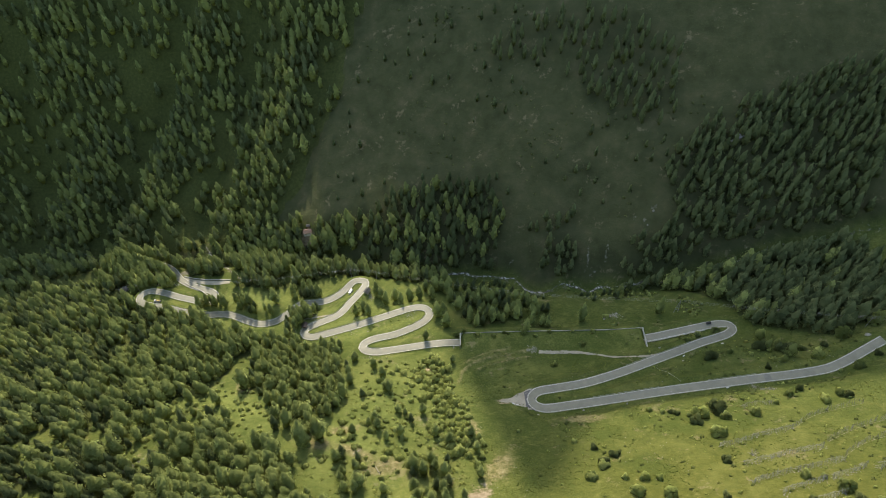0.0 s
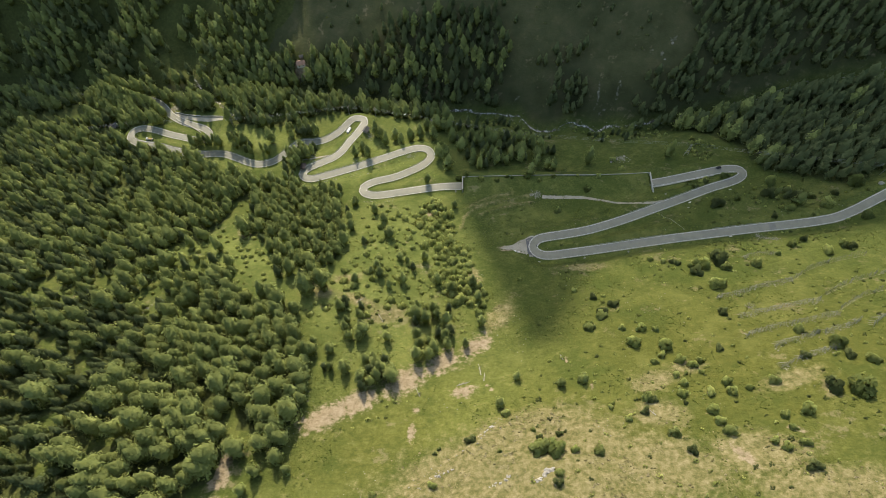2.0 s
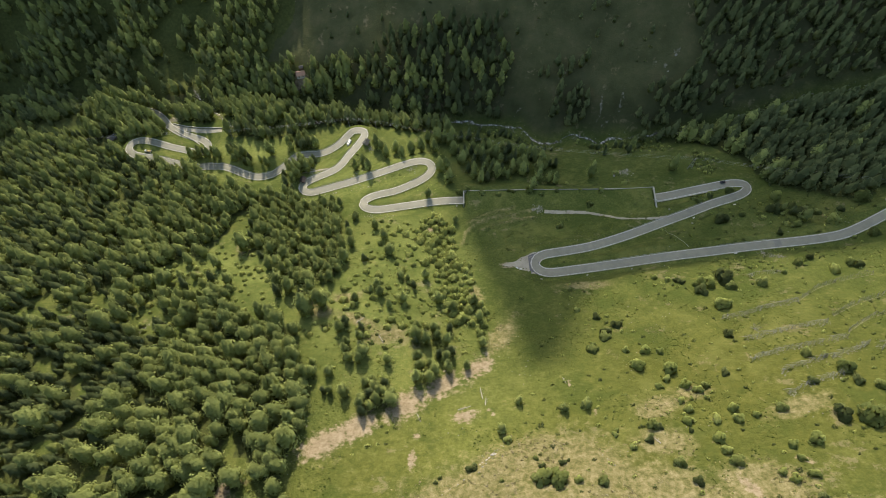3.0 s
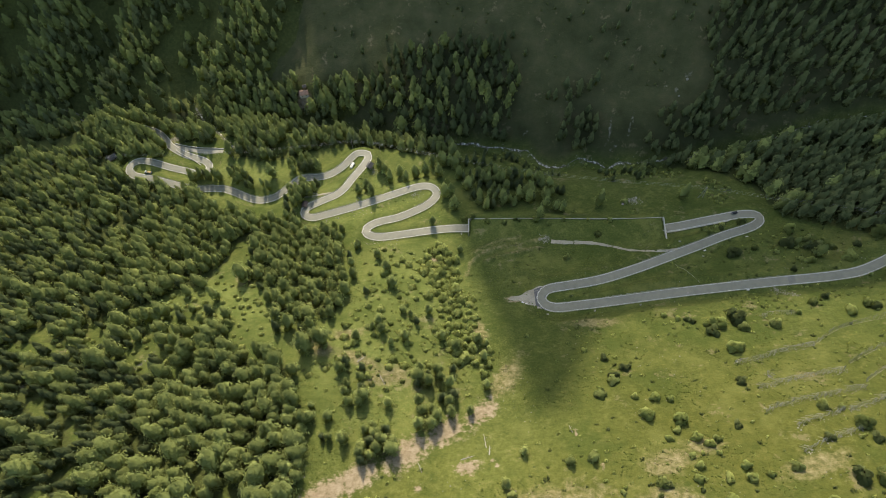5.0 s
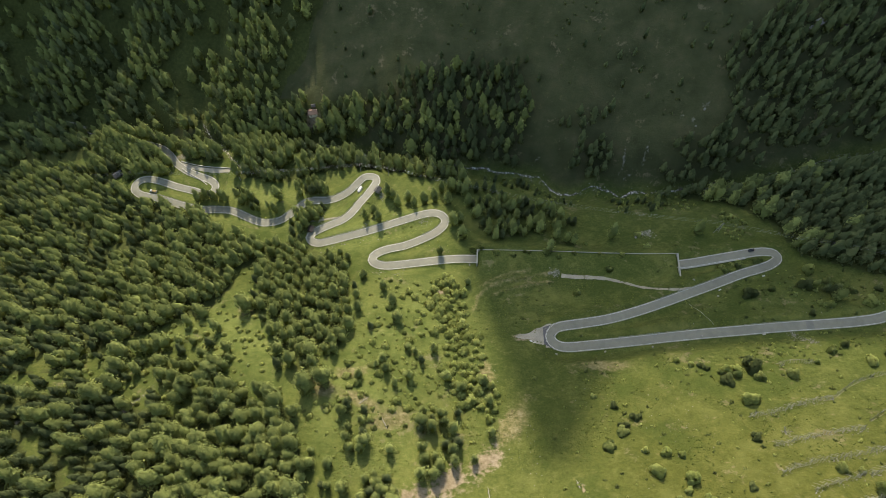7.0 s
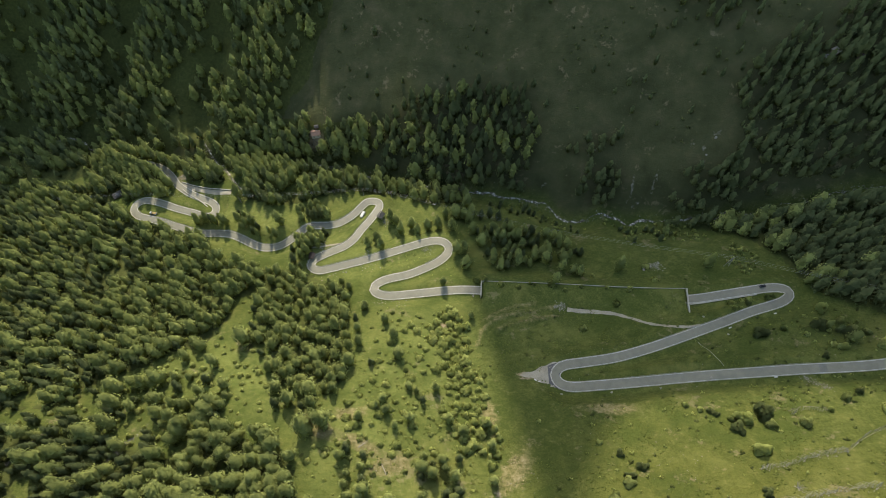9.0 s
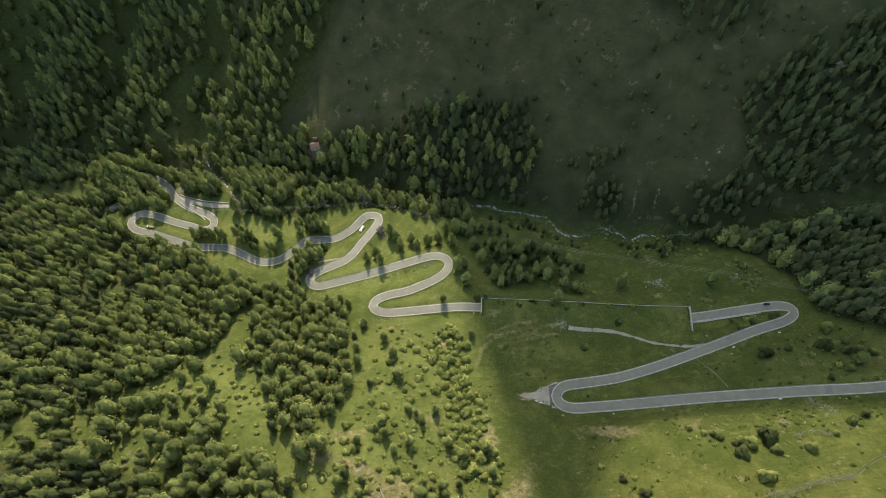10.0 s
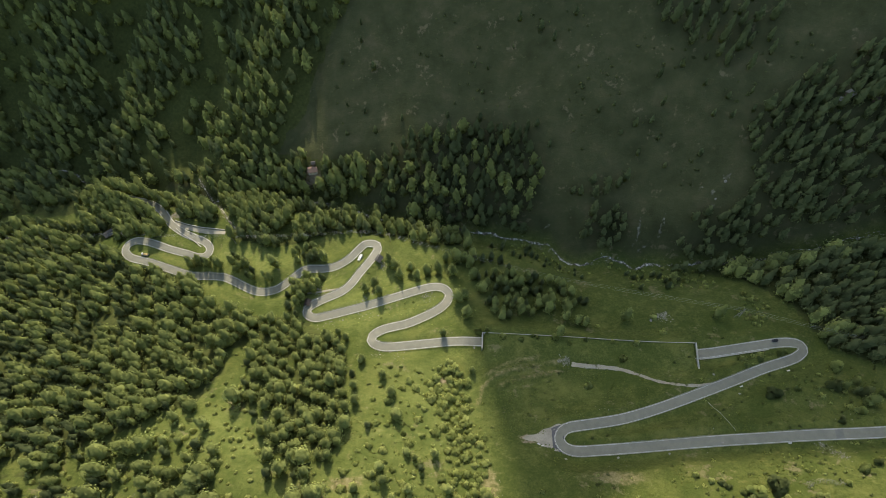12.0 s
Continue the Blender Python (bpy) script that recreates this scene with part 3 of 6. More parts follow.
BARE = ((-60, 84, 15, 7, 35), (-46, 92, 15, 7, 35), (-22, 106, 15, 8, 38), (-4, 117, 13, 7, 38), (16, 129, 12, 6, 40), (8, 98, 7, 4, 10), (-17, 76, 2.2, 6, 0), (-16, 88, 3, 2, 0), (21, 101, 3.2, 1.3, -40),
        (-100, 56, 5, 12, 0), (122, 61, 7, 2.4, -58), (62, 115, 1.0, 5, 25), (70, 99, 0.9, 3.5, 20), (-13, 249, 4, 3, 0), (40, 211, 7, 3, 0),
        (118, 82, 2.5, 1.5, 0), (148, 72, 4, 1.5, -20), (-251, 398, 8, 4, 40), (-139, 437, 11, 8, 10))
# ovals of meadow whose colour is lightened to stand in for sunlight
LIT_TURF = ((-70, 318, 55, 34, 10), (-170, 345, 60, 22, 0), (-35, 215, 38, 48, 0), (-60, 165, 30, 24, 0), (-20, 130, 34, 26, 20), (10, 85, 40, 26, 20), (-140, 205, 44, 20, -25))
TAWNY = ((150, 110, 110, 62, 0), (60, 75, 90, 45, 0), (-20, 75, 60, 30, 30))
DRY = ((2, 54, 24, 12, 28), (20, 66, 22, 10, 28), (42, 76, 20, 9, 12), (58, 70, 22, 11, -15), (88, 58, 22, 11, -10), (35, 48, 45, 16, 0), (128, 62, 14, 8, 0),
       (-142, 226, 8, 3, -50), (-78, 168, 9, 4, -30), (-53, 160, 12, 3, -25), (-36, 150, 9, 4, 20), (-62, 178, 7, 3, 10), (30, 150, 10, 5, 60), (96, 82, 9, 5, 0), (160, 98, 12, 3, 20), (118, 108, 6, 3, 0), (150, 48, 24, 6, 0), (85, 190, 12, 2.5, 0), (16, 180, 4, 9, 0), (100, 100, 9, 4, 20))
SCARS = ((66, 266, 6, 3, 0), (127.5, 376, 1.9, 11, -8), (143.5, 378, 1.7, 9, -12), (96, 401, 10, 1.4, 28), (60, 385, 1.2, 4, -45), (132, 367, 5, 1.2, 30), (136, 304, 5, 4, 0), (185, 406, 4, 2, 20), (168, 399, 2, 3, 0), (176, 396, 2, 2.6, 0), (176, 386, 1.6, 5, 0),
         (210, 404, 3, 5, 0), (-250, 398, 9, 5, 40), (204, 214, 4, 2, -30), (209, 208, 5, 1.6, -60), (-372, 474, 6, 4, 0), (-350, 500, 5, 9, 20),
         (-186, 150, 3, 20, -25), (-232, 150, 3, 18, -20))


def build_ground():
    xs, ys = steps(-330, 330, 2.2, 3200), steps(40, 480, 2.2, 3200)
    gx, gy = np.meshgrid(xs, ys)
    gz = ground(gx, gy)
    n, m = gx.shape
    verts = np.column_stack([gx.ravel(), gy.ravel(), gz.ravel()])
    i = (np.arange(n - 1)[:, None] * m + np.arange(m - 1)).ravel()
    tris = np.concatenate([np.column_stack([i, i + 1, i + m + 1]), np.column_stack([i, i + m + 1, i + m])])
    me = tri_mesh("ground", verts, tris, smooth=True)
    x, y = gx.ravel(), gy.ravel()
    d = distance_to(STREAM_LINE, x, y)[0]
    wood = np.zeros(x.shape)
    for zone in (FOREST_BIG, FAR_LEFT, BANK_RIGHT, ROW_STREAM, BANK_HOUSE, KNOLL):
        wood = np.maximum(wood, ragged(zone, x, y) * 1.0)
    for zone, share in ((OPEN_WOOD, 0.30), (EAST_GROVE, 0.55), (EAST_SPARSE, 0.0), (CLEARING, 0.0), (RIDE, 0.0), *((g, 0.1) for g in GLADES)):
        wood[ragged(zone, x, y, 0.35)] = share
    wood *= 1 - blobs(x, y, ((-140, 437, 9, 6, 10),))
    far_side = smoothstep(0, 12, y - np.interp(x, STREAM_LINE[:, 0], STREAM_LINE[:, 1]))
    dry_banks = np.zeros(x.shape)
    close = (x > 0) & (x < 75) & (y > 220) & (y < 280)
    for bank in BANKS:
        dry_banks[close] = np.maximum(dry_banks[close], 0.55 * np.exp(-(distance_to(bank, x[close], y[close])[0] / 1.6) ** 2))
    layers = {"bare": blobs(x, y, BARE), "dry": np.maximum(blobs(x, y, DRY), dry_banks), "lit_tint": blobs(x, y, LIT_TURF), "tawny": blobs(x, y, TAWNY), "wood": wood, "moor": far_side,
              "stone": np.maximum(blobs(x, y, SCARS) * np.where(far_side > 0.5, 0.66, 0.7), 0.5 * np.exp(-(np.minimum(d, distance_to(TORRENT_LINE, x, y)[0]) / 3.0) ** 2))}
    for key, value in layers.items():
        me.attributes.new(key, "FLOAT", "POINT").data.foreach_set("value", value.astype(np.float32))
    return tagged(part("ground", me, GRASS), "steep alpine meadow and forest floor with bare earth", "hillside", kind="structure")


build_ground()


# ---- road ----
def frame_along(line):
    """Unit vectors along and to the right of a line in plan."""
    t = np.gradient(line[:, :2], axis=0)
    t /= np.linalg.norm(t, axis=1)[:, None] + 1e-9
    return t, np.column_stack([t[:, 1], -t[:, 0]])


def ribbon(line, offsets, lifts):
    """A strip along a line: one row of points per offset to the right, each lifted."""
    _, right = frame_along(line)
    rows = [np.column_stack([line[:, :2] + right * o, line[:, 2] + h]) for o, h in zip(offsets, lifts)]
    n, k = len(line), len(offsets)
    verts = np.stack(rows, 1).reshape(-1, 3)
    tris = []
    for j in range(k - 1):
        a = np.arange(n - 1) * k + j
        tris += [np.column_stack([a, a + 1, a + k + 1]), np.column_stack([a, a + k + 1, a + k])]
    return verts, np.concatenate(tris)


HALF = 2.95


def build_road(name, line, label):
    offs = (-HALF - 0.25, -HALF, -2.2, -1.5, -0.75, 0, 0.75, 1.5, 2.2, HALF, HALF + 0.25)
    lift = (-0.45, 0.10, 0.115, 0.13, 0.14, 0.15, 0.14, 0.13, 0.115, 0.10, -0.45)
    v, t = ribbon(line, offs, lift)
    me = tri_mesh(name, v, t, smooth=False)
    wear = np.tile((0, 0, 0.3, 0.9, 0.3, 0, 0.3, 0.9, 0.3, 0, 0), len(line))
    me.attributes.new("track", "FLOAT", "POINT").data.foreach_set("value", wear.astype(np.float32))
    road = tagged(part(name, me, ASPHALT), label, "road", kind="structure")
    for side in (-1, 1):
        o = side * (HALF - 0.22)
        v, t = ribbon(line, (o - 0.10, o + 0.10), (0.118, 0.118))
        part("edge_line", tri_mesh("edge_line", v, t), PAINT, road, "worn white edge line")
        o = side * (HALF + 0.2)
        v, t = ribbon(line, (o - 0.16, o - 0.16, o + 0.13, o + 0.13), (-0.5, 0.16, 0.16, -0.5))
        part("kerb", tri_mesh("kerb", v, t), KERB, road, "weathered concrete edge strip")
    return road


def road_shadow(x, y, length):
    """A cast shadow across the carriageway, laid as a strip of darker asphalt."""
    k = int(distance_to(UPPER, np.array([x]), np.array([y]))[1][0])
    offs, lift = (-2.6, -1.5, -0.75, 0, 0.75, 1.5, 2.6), (0.112, 0.136, 0.146, 0.156, 0.146, 0.136, 0.112)
    v, t = ribbon(UPPER[k - length:k + length + 1], offs, lift)
    return tri_mesh("patch", v, t)


build_road("road_1", UPPER, "grey asphalt mountain road with white edge lines")
build_road("road_2", np.concatenate([MIDDLE, LOWER[1:]]), "sunlit grey asphalt hairpin road down to the stream")
build_road("road_3", TUNNEL, "grey asphalt carriageway inside the gallery")


def draped(line, halves, lift, across=5):
    """A strip laid over the land, with its own half width at each point."""
    t, right = frame_along(line)
    n = len(line)
    cols = []
    for u in np.linspace(-1, 1, across):
        p = line[:, :2] + right * (halves * u)[:, None]
        cols.append(np.column_stack([p, ground(p[:, 0], p[:, 1]) + lift - 0.10 * abs(u) ** 3]))
    v = np.stack(cols, 1).reshape(-1, 3)
    tris = []
    for j in range(across - 1):
        a = np.arange(n - 1) * across + j
        tris += [np.column_stack([a, a + 1, a + across + 1]), np.column_stack([a, a + across + 1, a + across])]
    return v, np.concatenate(tris)


def build_stream():
    line = STREAM_LINE[(STREAM_LINE[:, 0] > -600) & (STREAM_LINE[:, 0] < 660)]
    line = catmull(line, 1.6)
    n = np.arange(len(line))
    line[:, 1] += 1.1 * wave_noise(line[:, 0], line[:, 1], 7, 9) + 0.6 * wave_noise(line[:, 0], line[:, 1], 3, 10)
    half = 0.50 + 0.65 * wave_noise(line[:, 0], line[:, 1], 9, 11) + 0.28 * np.sin(n * 1.7)
    half *= 1 - 0.75 * smoothstep(195, 225, line[:, 0])
    v, t = draped(line, np.clip(half, 0.06, 1.4), 0.42, 5)
    return tagged(part("stream", tri_mesh("stream", v, t, smooth=True), WATER), "white mountain stream tumbling through its bed", "stream", kind="structure")


build_stream()


# ---- trees and shrubs ----
rng = np.random.default_rng(7)


def sprays(at, out, along, length, width, sag):
    """Many sprays of foliage: each a small diamond of two triangles, folded along its twig."""
    out = out / (np.linalg.norm(out, axis=1)[:, None] + 1e-9)
    along = along - out * (along * out).sum(1)[:, None]
    along /= np.linalg.norm(along, axis=1)[:, None] + 1e-9
    side = np.cross(out, along)
    n = len(at)
    tip, tail = at + along * (0.55 * length)[:, None], at - along * (0.45 * length)[:, None]
    drop = out * (sag * width)[:, None]
    v = np.stack([tail, at + side * (0.5 * width)[:, None] - drop, tip, at - side * (0.5 * width)[:, None] - drop], 1).reshape(-1, 3)
    k = np.arange(n)[:, None] * 4
    return v, np.concatenate([k + (0, 2, 1), k + (0, 3, 2)], 1).reshape(-1, 3)


def conifer(seed, height, radius, count, size, belly, power, rings, sides, droop):
    """Crown of a conifer: a dense lumpy body of inner foliage, clad in overlapping sprays that break its outline."""
    r = np.random.default_rng(seed)
    k = r.uniform(0, 6.28, 5)
    base = 0.07

    def wide(h):
        above = np.clip(1 - (np.clip(h - belly, 0, 1) / (1 - belly)) ** 1.9, 0.0, 1) ** power
        return radius * np.where(h > belly, above, 0.5 + 0.5 * np.clip(h / belly, 0, 1) ** 0.8)

    def lobes(a, h):
        return 1 + 0.18 * np.sin(2 * a + k[0] + 4 * h) + 0.16 * np.sin(3 * a + k[1] - 8 * h) + 0.15 * np.sin(5 * a + k[2] + 15 * h) + 0.12 * np.sin(3 * a + 31 * h + k[3])

    def lean(h):
        return np.column_stack([0.035 * height * h * h * math.cos(k[4]), 0.035 * height * h * h * math.sin(k[4])])

    # inner body
    h, a = np.meshgrid(np.linspace(0, 0.93, rings), np.arange(sides) * 2 * math.pi / sides, indexing="ij")
    a = a + 0.5 * np.arange(rings)[:, None]
    h, a = h.ravel(), a.ravel()
    reach = 0.72 * wide(h) * lobes(a, h) * r.uniform(0.9, 1.1, len(h))
    body = np.column_stack([np.cos(a) * reach, np.sin(a) * reach, height * (base + (1 - base) * h)])
    body[:, :2] += lean(h)
    n = len(body)
    caps = np.array([[0, 0, height * base * 1.2], [*lean(np.ones(1))[0], height * 0.98]])
    f = []
    for p in range(rings - 1):
        for q in range(sides):
            c, d = p * sides + q, p * sides + (q + 1) % sides
            f += [(c, d, d + sides), (c, d + sides, c + sides)]
    for q in range(sides):
        c, d = q, (q + 1) % sides
        f += [(d, c, n), (c + (rings - 1) * sides, d + (rings - 1) * sides, n + 1)]
    # sprays over it, more of them where the body is wide
    t = r.uniform(0, 1, 8 * count)
    t = t[r.uniform(0, 1, len(t)) < 0.10 + 0.90 * wide(t) / radius][:count]
    m = len(t)
    a = r.uniform(0, 2 * math.pi, m)
    reach = wide(t) * lobes(a, t) * r.uniform(0.68, 1.05, m)
    d = np.column_stack([np.cos(a), np.sin(a), np.zeros(m)])
    at = d * reach[:, None]
    at[:, 2] = height * (base + (1 - base) * t) - droop * reach
    at[:, :2] += lean(t)
    slope = -(wide(t + 0.02) - wide(t - 0.02)) / (0.04 * height)
    out = d + np.column_stack([np.zeros(m), np.zeros(m), np.clip(slope, -0.2, 2.5) + 0.3]) + r.normal(0, 0.26, (m, 3))
    along = d * 0.8 + (0, 0, -0.6) + r.normal(0, 0.35, (m, 3))
    length = size * r.uniform(0.7, 1.3, m) * (0.6 + 0.4 * wide(t) / radius)
    v, g = sprays(at, out, along, length, length * r.uniform(0.6, 0.95, m), 0.10)
    return np.concatenate([body, caps, v]), np.concatenate([np.array(f), g + n + 2])


def trunk_mesh(height, radius, seed, stubs=0):
    """A tapered, slightly bent trunk, with a few bare limbs low down."""
    r = np.random.default_rng(seed)
    vs, fs = [], []
    rings = 5
    for k in range(rings):
        h, w = height * k / (rings - 1), radius * (1 - 0.85 * k / (rings - 1))
        bend = 0.012 * height * math.sin(k + seed)
        for j in range(5):
            a = 2 * math.pi * j / 5
            vs.append((math.cos(a) * w * (1.5 if k == 0 else 1) + bend, math.sin(a) * w * (1.5 if k == 0 else 1), h - (0.8 if k == 0 else 0)))
    for k in range(rings - 1):
        for j in range(5):
            a, b = k * 5 + j, k * 5 + (j + 1) % 5
            fs += [(a, b, b + 5), (a, b + 5, a + 5)]
    for s in range(stubs):
        a, h, n = r.uniform(0, 6.28), height * r.uniform(0.1, 0.3), len(vs)
        d = np.array([math.cos(a), math.sin(a), -0.1])
        vs += [(0, 0, h - .08), (0, 0, h + .08), tuple(d * 1.2 + (0, 0, h))]
        fs += [(n, n + 1, n + 2)]
    return np.array(vs), np.array(fs)


def bush_crown(seed, radius, height, count, small=0.18, large=0.38):
    """Low crown of several leafy domes grown together, with gaps between."""
    r = np.random.default_rng(seed)
    n = int(r.integers(3, 6))
    turn = r.uniform(0, 6.28)
    ring = [(0.0, 0.0, 0.58, 1.0)] + [(0.64 * math.cos(turn + 6.28 * k / n) * r.uniform(0.5, 1.25), 0.64 * math.sin(turn + 6.28 * k / n) * r.uniform(0.5, 1.25), r.uniform(0.30, 0.56), r.uniform(0.4, 0.95)) for k in range(n)]
    pick = r.choice(len(ring), count, p=np.array([q[2] for q in ring]) / sum(q[2] for q in ring))
    dome = np.array(ring)[pick]
    a, up = r.uniform(0, 2 * math.pi, count), r.uniform(-0.12, 1, count)
    flat = np.sqrt(np.clip(1 - up * up, 0, 1))
    d = np.column_stack([np.cos(a) * flat, np.sin(a) * flat, up])
    far = r.uniform(0.72, 1.08, count)[:, None]
    at = np.column_stack([dome[:, 0] * radius, dome[:, 1] * radius, 0.22 * height * dome[:, 3]]) + d * far * np.column_stack([dome[:, 2] * radius, dome[:, 2] * radius, 0.78 * dome[:, 3] * height])
    at[:, 2] = np.maximum(at[:, 2], 0.05)
    out = d + (0, 0, 0.3) + r.normal(0, 0.35, (count, 3))
    size = 1.7 * radius * r.uniform(small, large, count)
    return sprays(at, out, r.normal(0, 1, (count, 3)), size, size * r.uniform(0.6, 0.95, count), 0.15)


SCRUB_SHAPES = [bush_crown(160 + s, 1.5, 1.5, 42) for s in range(6)]
LARCHES = [conifer(s, 19.5, 3.2 + 0.3 * (s % 4), 410, 0.92, 0.24, 0.84 + 0.1 * (s % 3), 8, 7, -0.02) for s in range(9)]
LARCHES_THIN = [conifer(20 + s, 18.5, 3.2 + 0.3 * (s % 4), 170, 1.22, 0.24, 0.82 + 0.1 * (s % 3), 6, 6, -0.02) for s in range(9)]
LARCHES_FAR = [conifer(120 + s, 17.5, 3.0 + 0.3 * (s % 3), 96, 1.65, 0.26, 0.70 + 0.08 * (s % 3), 5, 6, 0.0) for s in range(7)]
SPRUCES = [conifer(40 + s, 17, 2.5 + 0.2 * s, 260, 1.0, 0.12, 0.92, 7, 7, 0.2) for s in range(5)]
SPRUCES_THIN = [conifer(60 + s, 17, 2.8 + 0.22 * s, 100, 1.5, 0.14, 0.85, 5, 6, 0.15) for s in range(5)]
BUSH_SHAPES = [bush_crown(80 + s, 1.6, 1.9 + 0.4 * (s % 3), 170, 0.14, 0.32) for s in range(6)]


def clear_of_road(x, y, gap):
    return distance_to(ROADS[::2], x, y)[0] > gap


def scatter(zone, spacing, seed, gap=5.5, keep=None, thin=0.0):
    """Uneven spots in a zone of the plan, off the road."""
    r = np.random.default_rng(seed)
    p = np.array(zone, float)
    (x0, y0), (x1, y1) = p.min(0), p.max(0)
    n = int((x1 - x0) * (y1 - y0) / spacing ** 2 * 2.6)
    x, y = r.uniform(x0, x1, n), r.uniform(y0, y1, n)
    ok = ragged(zone, x, y, 0.6 if max(x1 - x0, y1 - y0) > 80 else 0.2) & clear_of_road(x, y, gap) & (distance_to(STREAM_LINE, x, y)[0] > 3) & (distance_to(TORRENT_LINE, x, y)[0] > 6.0) & ~((np.abs(x + 137) < 9) & (np.abs(y - 438) < 9)) & (np.hypot(x + 305, y - 374) > 11)
    if thin:
        ok &= (wave_noise(x, y, 26, seed) * 0.6 + wave_noise(x, y, 9, seed + 1) * 0.4 + r.uniform(-0.3, 0.3, x.shape)) > thin
    if keep is not None:
        ok &= keep(x, y, r)
    # no two stems closer than the wood's spacing allows
    cells, kept = {}, []
    gap2 = 0.72 * spacing
    for px, py in zip(x[ok], y[ok]):
        i, j = int(px // gap2), int(py // gap2)
        near = [q for a in (-1, 0, 1) for b in (-1, 0, 1) for q in cells.get((i + a, j + b), ())]
        if all((px - q[0]) ** 2 + (py - q[1]) ** 2 > gap2 * gap2 for q in near):
            cells.setdefault((i, j), []).append((px, py))
            kept.append((px, py))
    return np.array(kept).reshape(-1, 2)


def grow(name, spots, shapes, mat, label, low=0.7, high=1.25, seed=1, trunk=True, wide=1.0, lean=0.03):
    """A wood that nobody could count: many crowns and trunks in one object."""
    if not len(spots):
        return None
    r = np.random.default_rng(seed)
    z = ground(spots[:, 0], spots[:, 1])
    tv = np.array([(0.25, 0, -0.8), (-0.15, 0.22, -0.8), (-0.15, -0.22, -0.8), (0, 0, 9)])
    tf = np.array([(0, 1, 3), (1, 2, 3), (2, 0, 3)])
    vs, fs, ns, slots, n = [], [], [], [], 0
    soft = {id(q): rounded(q[0], k) for k, q in enumerate(shapes)}
    size = low + (high - low) * r.beta(2.2, 1.8, len(spots))
    for (x, y), h, s in zip(spots, z, size):
        shape = shapes[r.integers(len(shapes))]
        v, f = shape
        a = r.uniform(0, 2 * math.pi)
        turn = np.array([[math.cos(a), math.sin(a), 0], [-math.sin(a), math.cos(a), 0], [r.normal(0, lean), r.normal(0, lean), 1]])
        w = s * wide * r.uniform(0.85, 1.15)
        vs.append((v * (w, w, s)) @ turn + (x, y, h - 0.3))
        fs.append(f + n)
        ns.append(soft[id(shape)] @ turn)
        slots.append(np.zeros(len(f), int))
        n += len(v)
        if trunk:
            vs.append(tv * (s, s, s) + (x, y, h - 0.3))
            fs.append(tf + n)
            ns.append(np.array([(1, 0, 0), (-0.6, 0.8, 0), (-0.6, -0.8, 0), (0, 0, 1.0)]))
            slots.append(np.ones(len(tf), int))
            n += len(tv)
    me = tri_mesh(name, np.concatenate(vs), np.concatenate(fs), np.concatenate(slots), True)
    set_normals(me, np.concatenate(ns))
    me.materials.append(mat)
    me.materials.append(BARK)
    return tagged(part(name, me, None), label, "trees", kind="stuff")


def wood_cover(x, y, r):
    """The big wood's cover: open in parts, bare in the clearings and along the ride."""
    share = 0.92 + 0.3 * wave_noise(x, y, 38, 140) + 0.2 * wave_noise(x, y, 14, 141)
    for zone, cover in ((OPEN_WOOD, 0.30), (EAST_GROVE, 0.70), (EAST_SPARSE, 0.08), (CLEARING, 0.015), (RIDE, 0.0), *((g, 0.03) for g in GLADES)):
        here = ragged(zone, x, y, 0.35)
        share[here] = cover * (1 + 0.6 * wave_noise(x[here], y[here], 15, 142))
    return r.uniform(0, 1, x.shape) < share


def spur_cover(x, y, r):
    """The far wood: close on the spurs, thin in the ravines between them."""
    share = 0.42 + 0.22 * wave_noise(x, y, 24, 143)
    for h, half, line in SPURS:
        near = np.exp(-(distance_to(catmull(line, 9.0), x, y)[0] / (1.2 * half)) ** 2)
        share = share + (0.6 if h > 0 else -0.33) * near
    low = np.exp(-(np.maximum(y - np.interp(x, STREAM_LINE[:, 0], STREAM_LINE[:, 1]), 0) / 22) ** 2) * (x > -262)
    return r.uniform(0, 1, x.shape) < share + 0.5 * low


def split(spots, share, seed):
    m = np.random.default_rng(seed).uniform(0, 1, len(spots)) < share
    return spots[m], spots[~m]


